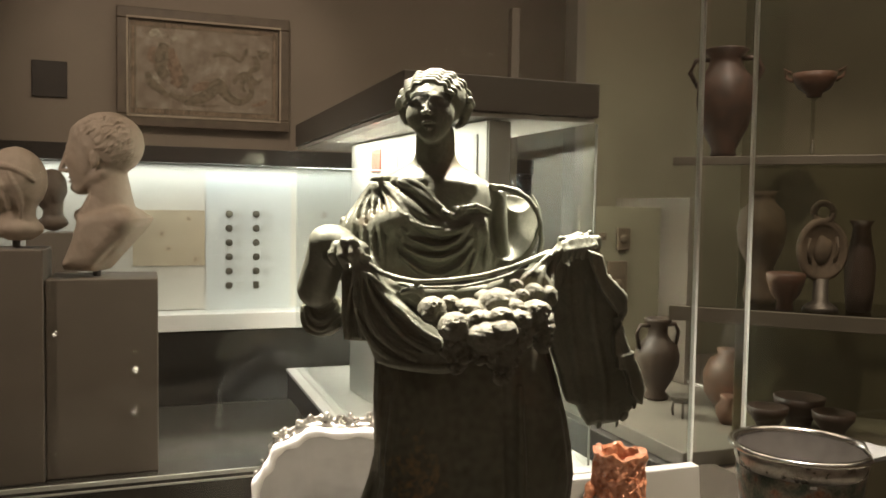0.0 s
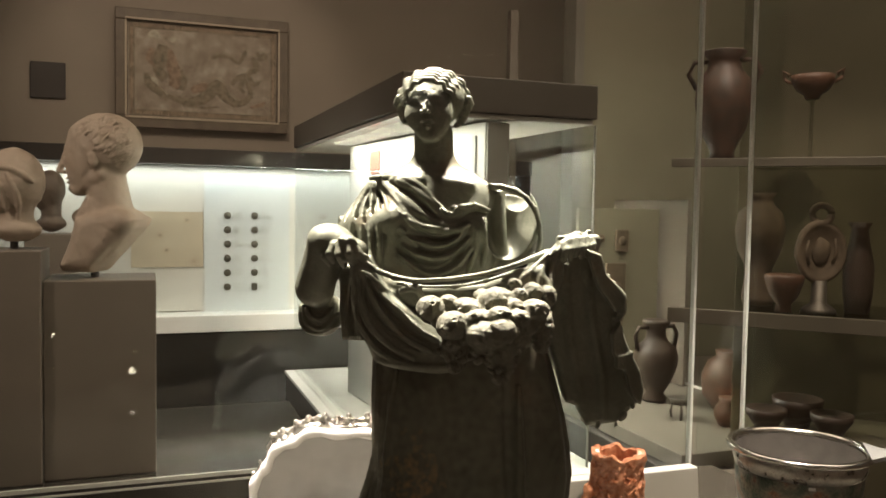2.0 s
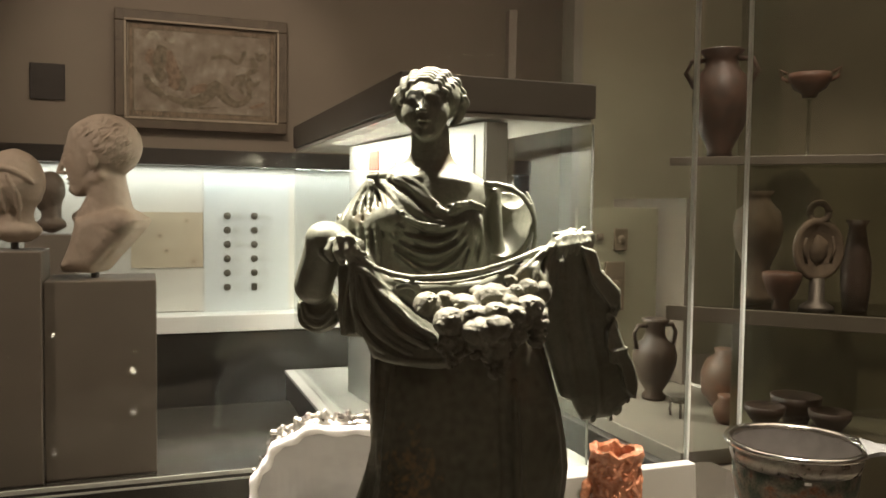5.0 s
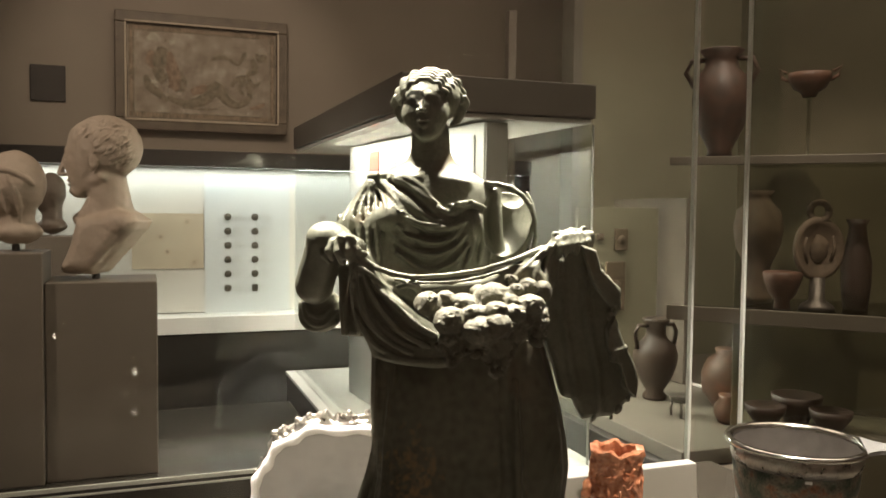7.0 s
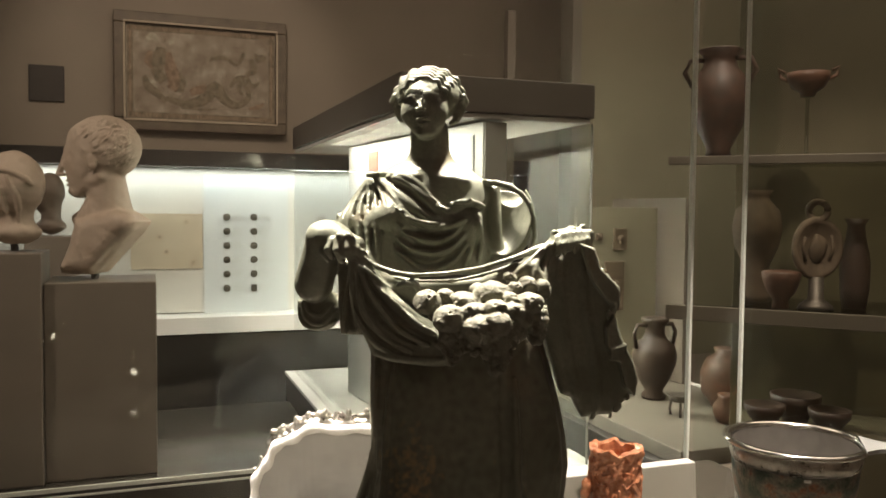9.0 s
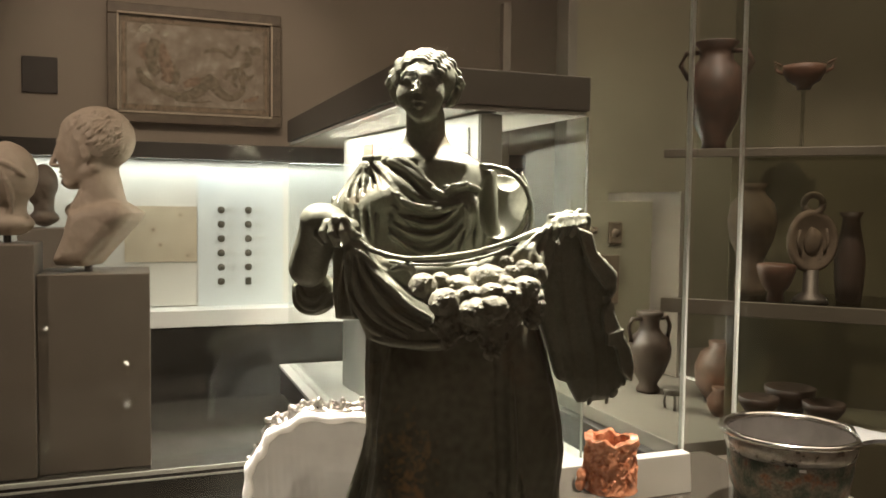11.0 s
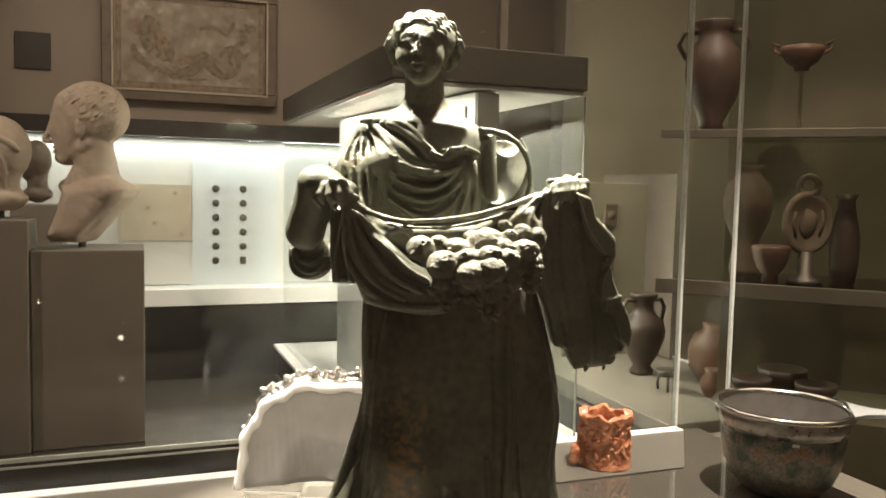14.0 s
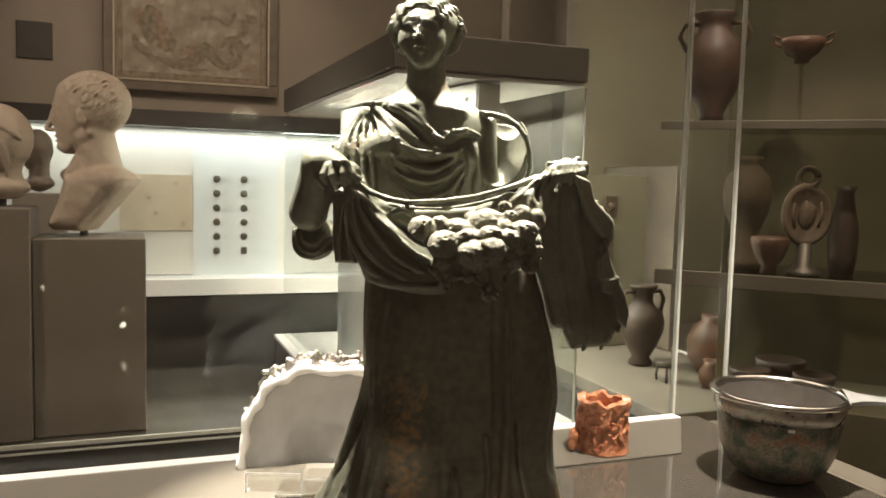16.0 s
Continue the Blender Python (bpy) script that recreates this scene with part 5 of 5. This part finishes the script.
jar = tagged(part("small_jar", lathe([(0.0, 0.0), (0.03, 0.0), (0.045, 0.03), (0.045, 0.055), (0.028, 0.078), (0.033, 0.092), (0.022, 0.09), (0.0, 0.06)], 28), TERRACOTTA, smooth=True), "small dark terracotta jar on the pale deck", "jar")
jar.matrix_basis = pose(1.80, 2.16, 0.7515)
for x, z, w, h, lab in ((1.815, 1.33, 0.03, 0.045, "small pale stone relief on the panel"), (1.79, 1.14, 0.045, 0.10, "tall pale stone relief plaque on the panel"), (1.72, 1.34, 0.014, 0.014, "tiny pale plaque on the panel")):
    pl = thing("relief_plaque", pose(x, 2.856, z), lab, "plaque", "plaques on the panel")
    slab_part = part("slab", block(-w, -0.014, -h, w, 0, h, 0.004), CLAY, pl)
    part("relief", lathe([(0.0, 0.0), (w * 0.6, 0.0), (w * 0.5, 0.006), (0.0, 0.009)], 24), CLAY, slab_part, m=pose(0, -0.0142, 0, 90, 0, 0), smooth=True)

# ---- open shelves with pottery, seen through the side glass ----
rack = thing("pottery_cabinet", pose(1.62, 1.72, 0, 0, 0, -45), "dark glazed cabinet with glass shelves of pottery", "display case")
part("back_panel", block(-0.16, 0.26, 0.0, 0.85, 0.28, 2.4, 0.003), CABINET, rack)
part("base", block(-0.115, -0.12, 0.0, 0.85, 0.258, 0.86, 0.003), CABINET, rack)
for z in (1.19, 1.59):
    part("shelf", block(-0.11, -0.098, z - 0.012, 0.85, 0.258, z, 0.001), SHELFGLASS, rack, "smoky glass shelf")
    # strip and lips left of the cabinet model a shelf line mirrored in glass
    part("shelf", block(-0.30, -0.098, z - 0.012, -0.112, -0.06, z, 0.001), SHELFGLASS, rack, "narrow glass strip added for a shelf line mirrored in the glass")
part("shelf_lip", block(-0.30, -0.112, 1.570, 0.40, -0.101, 1.593, 0.002), CLAYLIP, rack, "dull pale shelf edge")
part("shelf_lip", block(-0.30, -0.112, 1.152, 0.85, -0.101, 1.192, 0.002), CLAYLIP, rack, "dull pale shelf edge")


def cabinet_at(u, v, z):
    return pose(1.62, 1.72, 0, 0, 0, -45) @ pose(u, v, z)


def pot(name, m, prof, mat, label, cat):
    ob = tagged(part(name, lathe(prof, 32), mat, smooth=True), label, cat)
    ob.matrix_basis = m
    return ob


medal = thing("relief_lamp", cabinet_at(0.072, -0.02, 1.192), "pale clay lamp with a round relief and ring handle", "oil lamp")
tilt = pose(0, 0, 0.160, 90, 0, 25)
disc = part("disc", lathe([(0.0, -0.012), (0.066, -0.012), (0.079, -0.004), (0.079, 0.006), (0.069, 0.012), (0.062, 0.005), (0.0, 0.004)], 40, warp=lambda co, a: Vector((co.x * 0.84, co.y * (1.05 + 0.02 * math.cos(3 * a)), co.z))), CLAY, medal, m=tilt, smooth=True)
part("relief", lathe([(0.0, 0.004), (0.03, 0.0045), (0.027, 0.010), (0.016, 0.015), (0.0, 0.017)], 28, warp=lambda co, a: Vector((co.x * (0.8 + 0.12 * math.sin(2 * a)), co.y * (1.25 + 0.1 * math.cos(3 * a)), co.z))), CLAY, disc, smooth=True)
for pts in (((-0.034, 0.03), (-0.04, 0.0), (-0.032, -0.035)), ((0.034, 0.035), (0.04, 0.0), (0.03, -0.03))):
    part("relief", tube([(x, y, 0.006) for x, y in pts], 0.004, 8), CLAY, disc, smooth=True)
part("ring", tube([(0.023 * math.cos(a * math.pi / 8), 0, 0.258 + 0.024 * math.sin(a * math.pi / 8)) for a in range(17)], 0.009), CLAY, medal, smooth=True)
part("foot", lathe([(0.0, 0.0), (0.045, 0.0), (0.04, 0.012), (0.02, 0.026), (0.018, 0.085), (0.0, 0.085)], 24), COIN, medal, smooth=True)
pot("round_jar", cabinet_at(-0.085, 0.10, 1.192), [(0.0, 0.0), (0.04, 0.0), (0.045, 0.02), (0.035, 0.10), (0.06, 0.16), (0.068, 0.21), (0.058, 0.26), (0.034, 0.285), (0.03, 0.30), (0.042, 0.315), (0.03, 0.31), (0.0, 0.28)], CLAY, "pale round clay jar on a glass shelf", "jar")
pot("red_cup", cabinet_at(-0.012, -0.04, 1.192), [(0.0, 0.0), (0.022, 0.0), (0.018, 0.02), (0.035, 0.04), (0.047, 0.075), (0.05, 0.092), (0.046, 0.098), (0.03, 0.10), (0.0, 0.102)], TERRACOTTA, "glossy red clay lidded cup on a glass shelf", "cup")
red_jar = thing("red_jar", cabinet_at(-0.178, -0.06, 1.592), "large dim red terracotta jar with two handles", "jar")
part("body", lathe([(0.0, 0.0), (0.035, 0.0), (0.03, 0.02), (0.06, 0.08), (0.074, 0.15), (0.068, 0.21), (0.045, 0.24), (0.04, 0.265), (0.058, 0.285), (0.052, 0.288), (0.034, 0.26), (0.0, 0.24)], 36), DIMCLAY, red_jar, smooth=True)
for sx in (-1, 1):
    part("handle", tube([(sx * 0.04, 0, 0.262), (sx * 0.078, 0, 0.262), (sx * 0.092, 0, 0.23), (sx * 0.07, 0, 0.19)], 0.007), DIMCLAY, red_jar, smooth=True)
red_bowl = thing("red_bowl", cabinet_at(0.038, 0.0, 1.592), "shallow red clay bowl with two looped handles on a clear stand", "bowl")
part("bowl", lathe([(0.0, 0.16), (0.018, 0.16), (0.02, 0.17), (0.04, 0.182), (0.052, 0.205), (0.053, 0.222), (0.048, 0.222), (0.03, 0.19), (0.0, 0.184)], 36), TERRACOTTA, red_bowl, smooth=True)
for sx in (-1, 1):
    part("handle", tube([(sx * 0.05, 0, 0.202), (sx * 0.068, 0, 0.212), (sx * 0.074, 0, 0.236), (sx * 0.056, 0, 0.224)], 0.005), TERRACOTTA, red_bowl, smooth=True)
part("stand", lathe([(0.0, 0.0), (0.03, 0.0), (0.03, 0.004), (0.005, 0.008), (0.005, 0.154), (0.02, 0.158), (0.0, 0.158)], 24), SHELFGLASS, red_bowl, "slim clear stand", smooth=True)
pot("dark_pitcher", cabinet_at(0.165, 0.05, 1.192), [(0.0, 0.0), (0.03, 0.0), (0.036, 0.05), (0.038, 0.12), (0.026, 0.18), (0.02, 0.22), (0.03, 0.238), (0.0, 0.22)], DARKCLAY, "tall dark bronze pitcher on a glass shelf", "pitcher")
for i, (u, v, s) in enumerate(((-0.045, -0.03, 0.6), (0.03, 0.06, 0.75), (0.115, -0.02, 0.6))):
    pot("red_dish", cabinet_at(u, v, 0.862), [(0.0, 0.0), (0.04 * s, 0.0), (0.05 * s, 0.03 * s), (0.085 * s, 0.08 * s), (0.09 * s, 0.11 * s), (0.08 * s, 0.11 * s), (0.0, 0.03 * s)], DARKCLAY, ("small", "large", "shallow")[i] + " red clay dish on the cabinet base", "dish")
orb = pot("orange_jar", pose(1.95, 2.35, 0.7495), [(0.0, 0.0), (0.05, 0.0), (0.085, 0.05), (0.09, 0.12), (0.07, 0.17), (0.04, 0.19), (0.045, 0.21), (0.0, 0.2)], TERRACOTTA, "squat orange clay jar on the pale deck", "jar")

# ---- amber cup ----
def amber_cup():
    c = Clay((-58, -52, -2), (52, 52, 88), 0.9)
    c.limb((0, 0, 38), (0, 0, 40), 0, 0)
    s, g = c.cut((-58, -52, -2), (52, 52, 88))
    x, y, z = g
    r = np.hypot(x, y)
    a = np.arctan2(y, x)
    top = 76 + 2.5 * np.sin(5 * a) + 1.6 * np.sin(9 * a + 1)
    wall = r - (36.5 + 1.5 * np.cos(z * 0.08) + 2.2 * np.clip((z - 62) / 12, 0, 1) + 2.0 * np.clip((8 - z) / 8, 0, 1))
    d = np.maximum(np.maximum(wall, z - top), 0.5 - z)
    d = np.maximum(d, -np.maximum(r - 27, 26 - z))
    c.blend(s, d, 1.5)
    rng = random.Random(11)
    for i in range(150):
        an, z = rng.uniform(0, 6.283), rng.uniform(4, 72)
        b = an + rng.uniform(-0.35, 0.35)
        z2 = min(74, max(3, z + rng.uniform(-14, 14)))
        rr = 37.0
        q = rng.uniform(1.5, 3.4)
        c.limb((rr * math.cos(an), rr * math.sin(an), z), (rr * math.cos(b), rr * math.sin(b), z2), q, q * 0.6, k=1.4)
    for an, z, q in ((-2.7, 72, 7), (-0.5, 72, 6.5), (0.4, 73, 6), (1.4, 75, 6), (2.4, 74, 6.5), (-1.6, 70, 4)):
        c.egg((36 * math.cos(an), 36 * math.sin(an), z), (q, q, q), k=2)
    c.egg((-44, -10, 22), (9, 9, 12), k=3).egg((-48, -12, 10), (7, 7, 10), k=3).limb((-40, -8, 30), (-38, -6, 60), 4, 4, k=3)
    c.rough(0.4, 4, 3)
    return c


cup = tagged(clay_mesh("amber_cup", (amber_cup(),), AMBER), "carved translucent orange amber cup with figures in relief", "cup")
cup.matrix_basis = pose(0.630, 0.982, 1.0325, 0, 0, -20) @ Matrix.Diagonal((0.96, 0.96, 0.98, 1))

# ---- enamelled silver saucepan ----
pan = thing("saucepan", pose(0.806, 0.828, 1.031, 0, 0, -20) @ Matrix.Diagonal((0.955, 0.955, 0.96, 1)), "silver saucepan with worn enamelled wall and flat handle", "pan")
part("bowl", lathe([(0.0, 0.0), (0.036, 0.0), (0.046, 0.002), (0.058, 0.009), (0.068, 0.021), (0.076, 0.040), (0.081, 0.065), (0.083, 0.09), (0.081, 0.0905), (0.078, 0.066), (0.064, 0.024), (0.0, 0.007)], 96), ENAMEL, pan, "mottled green and red enamelled wall", smooth=True)
part("collar", lathe([(0.0835, 0.090), (0.086, 0.1), (0.0865, 0.112), (0.084, 0.113), (0.081, 0.0905), (0.0835, 0.090)], 96, caps=False), SILVER, pan, "plain worn silver collar", smooth=True)
part("rim", lathe([(0.083, 0.113), (0.0935, 0.1135), (0.0955, 0.117), (0.0935, 0.1205), (0.086, 0.1205), (0.0825, 0.117), (0.083, 0.113)], 96, caps=False), SILVERBRIGHT, pan, "bright turned silver lip", smooth=True)
part("lining", lathe([(0.0, 0.0085), (0.04, 0.011), (0.062, 0.0255), (0.077, 0.068), (0.0815, 0.1135)], 96, caps=False), LINING, pan, "grey tarnished lining", smooth=True)
bm = bmesh.new()
prof = ((0.084, 0.042), (0.10, 0.024), (0.12, 0.015), (0.15, 0.013), (0.20, 0.016), (0.22, 0.022), (0.235, 0.018))
rows = []
for x, w in prof:
    rows.append([bm.verts.new((x, s * w, z)) for s, z in ((-1, 0.116), (1, 0.116), (1, 0.1215), (-1, 0.1215))])
for a, b in zip(rows, rows[1:]):
    for i in range(4):
        bm.faces.new((a[i], a[(i + 1) % 4], b[(i + 1) % 4], b[i]))
bm.faces.new(rows[0]); bm.faces.new(list(reversed(rows[-1])))
bmesh.ops.recalc_face_normals(bm, faces=bm.faces)
part("handle", bm, SILVERWHITE, pan, "flat silver handle", m=pose(0, 0, 0, 0, 0, -20))
bm = bmesh.new()
for i in range(5):
    a = -1.83 + 0.02 * i
    block(-0.0009, -0.0006, 0, 0.0009, 0, 0.004, 0.0, bm)
    for v in bm.verts[-8:]:
        v.co = pose(0, 0, 0, 0, 0, math.degrees(a) + 90) @ (v.co + Vector((0, -0.0842, 0.084)))
part("tag", bm, WHITE, pan, "tiny white inventory bars on the wall")

# ---- scalloped silver dish on an acrylic stand ----
dish = thing("scalloped_dish", pose(0.199, 0.858, 1.031, 0, 0, -20), "pale silver scalloped dish with crested rim on a clear stand", "dish")


def dish_edge(u):
    """Half outline, from one foot over the top to the other: x and z."""
    a = math.pi * u
    sc = 1 + 0.018 * math.cos(a * 14)
    x = -0.097 * math.copysign(abs(math.cos(a)) ** 0.80, math.cos(a)) * sc
    z = 0.058 + 0.118 * abs(math.sin(a)) ** 0.86 * sc
    return x, z


N = 120
bm = bmesh.new()
cols = []
for i in range(N + 1):
    x, z = dish_edge(i / N)
    col = []
    for j in range(15):
        w = j / 14
        pz = 0.058 + (z - 0.058) * w
        r2 = min(1.0, (x / 0.097) ** 2 + ((pz - 0.058) / 0.118) ** 2 * 0.9)
        bowl = max(0.0, 1 - ((x + 0.008) / 0.045) ** 2 - ((pz - 0.075) / 0.04) ** 2)
        bulge = 0.016 * (1 - r2) + 0.010 * bowl ** 0.7 + 0.0004 * math.sin(x * 800) * (1 - r2)
        col.append(bm.verts.new((x, bulge - 0.12 * (pz - 0.058), pz)))
    cols.append(col)
for a, b in zip(cols, cols[1:]):
    for i in range(14):
        bm.faces.new((a[i], b[i], b[i + 1], a[i + 1]))
bmesh.ops.remove_doubles(bm, verts=bm.verts, dist=1e-6)
bmesh.ops.recalc_face_normals(bm, faces=bm.faces)
shell = part("shell", bm, SILVERWHITE, dish, "satin fluted shell", smooth=True)
sol = shell.modifiers.new("thickness", "SOLIDIFY")
sol.thickness = 0.003
edge = [dish_edge(i / N) for i in range(N + 1)]
part("rim", tube([(x, -0.12 * (z - 0.058) - 0.001, z) for x, z in edge], [0.0056 + 0.0010 * math.cos(i * math.pi / N * 28) for i in range(N + 1)], 10), SILVERRIM, dish, "thick bright scalloped rim", smooth=True)
rng = random.Random(21)
c = Clay((-108, -24, 60), (108, 36, 215), 1.0)
pts = [(1000 * x, 12 - 120 * (z - 0.058), 1000 * z + 3) for x, z in edge if z > 0.105]
c.chain(pts[::3], 4.6, k=1.5)
outer = [(x * 1.04, y + 2, z + 8 + 1.6 * math.sin(x * 0.24)) for x, y, z in pts if abs(x) < 72]
c.chain(outer[::2], [2.4 + 0.8 * math.sin(i * 1.9) for i in range(len(outer[::2]))], k=1.2)
for i in range(0, len(outer) - 1, 3):
    x, y, z = outer[i]
    c.limb((x - 5, y - 2, z - 9), (x + 4, y, z + 1), 2.6, 2.0, k=1.2)
    if i % 6 == 0:
        c.egg((x, y - 1, z + 4), (3.2, 3.0, 3.4), k=1.0)
for i in range(2, len(pts) - 2):
    if i % 2 == 0:
        x, y, z = pts[i]
        d = np.array([x, 0, z - 90.0])
        d /= np.linalg.norm(d)
        h = rng.uniform(4, 11) * (0.5 if abs(x) > 80 else 1)
        p = np.array([x, y, z])
        side_v = np.array([d[2], 0, -d[0]]) * rng.uniform(-9, 9)
        c.limb(p, p + d * h + side_v, rng.uniform(2.4, 4.0), rng.uniform(1.4, 2.4), k=1.2)
        if rng.random() < 0.7:
            q = rng.uniform(2.0, 3.2)
            c.egg(p + d * (h + 1) + side_v, (q, q, q), k=0.8)
c.rough(0.35, 4, 2)
crest = clay_mesh("crest", (c,), SILVER)
crest.parent = dish
crest["label"] = "tarnished openwork crest of small scrolls"
stand = part("stand", block(-0.092, -0.008, 0.034, -0.030, 0.03, 0.056, 0.002), ACRYLIC, dish, "clear acrylic stand")
block_bm = block(-0.06, -0.012, 0.0, 0.05, 0.04, 0.032, 0.002)
part("stand", block_bm, ACRYLIC, dish, "clear acrylic stand")
part("stand", block(-0.028, -0.008, 0.034, 0.03, 0.03, 0.05, 0.002), ACRYLIC, dish, "clear acrylic stand")
part("stand", block(0.032, -0.008, 0.034, 0.092, 0.03, 0.056, 0.002), ACRYLIC, dish, "clear acrylic stand")

# ---- unseen lamps added at the deck front; their tips mirror in the rear glass ----
def fitting(m, size, h, label):
    f = thing("glint_lamp", m, label, "lamp", "fibre lamps")
    part("stem", lathe([(0.0, 0.0), (0.008, 0.0), (0.008, 0.004), (0.003, 0.006), (0.003, h - 0.01), (0.006, h - 0.008), (0.006, h), (0.0, h)], 14), SILVERBRIGHT, f, smooth=True)
    part("tip", lathe([(0.0, h + 0.0005), (size, h + 0.0005), (size * 1.1, h + 0.006), (size * 0.7, h + 0.01), (0.0, h + 0.011)], 14), TIP, f, "glowing lens", smooth=True)


fitting(pose(-0.028, 0.305, 1.031), 0.006, 0.04, "tiny silver lamp on a short stem, added for a glint in the glass")
fitting(pose(-0.19, 0.30, 1.031), 0.003, 0.125, "tiny silver lamp on a tall stem, added for a glint in the glass")

# pale silver bars draw the shine along the clear stand's edges
for x0, x1, z in ((-0.092, -0.030, 0.0565), (-0.06, -0.03, 0.0325), (0.03, 0.05, 0.0325), (-0.03, 0.03, 0.0505), (0.032, 0.092, 0.0565)):
    part("stand_shine", block(x0, -0.0095, z - 0.002, x1, -0.0081, z, 0.0), SILVERRIM, stand, "pale bar drawn as the shine of the acrylic edge")
for x, z0, z1 in ((-0.0915, 0.034, 0.054), (-0.0305, 0.034, 0.054), (-0.0295, 0.034, 0.048), (0.0295, 0.034, 0.048), (0.0325, 0.034, 0.054)):
    part("stand_shine", block(x - 0.0009, -0.0095, z0, x + 0.0009, -0.0081, z1, 0.0), SILVERRIM, stand, "pale bar drawn as the shine of the acrylic edge")
for x in (-0.0592, 0.0492):
    part("stand_shine", block(x - 0.0009, -0.0135, 0.001, x + 0.0009, -0.0121, 0.030, 0.0), SILVERRIM, stand, "pale bar drawn as the shine of the acrylic edge")
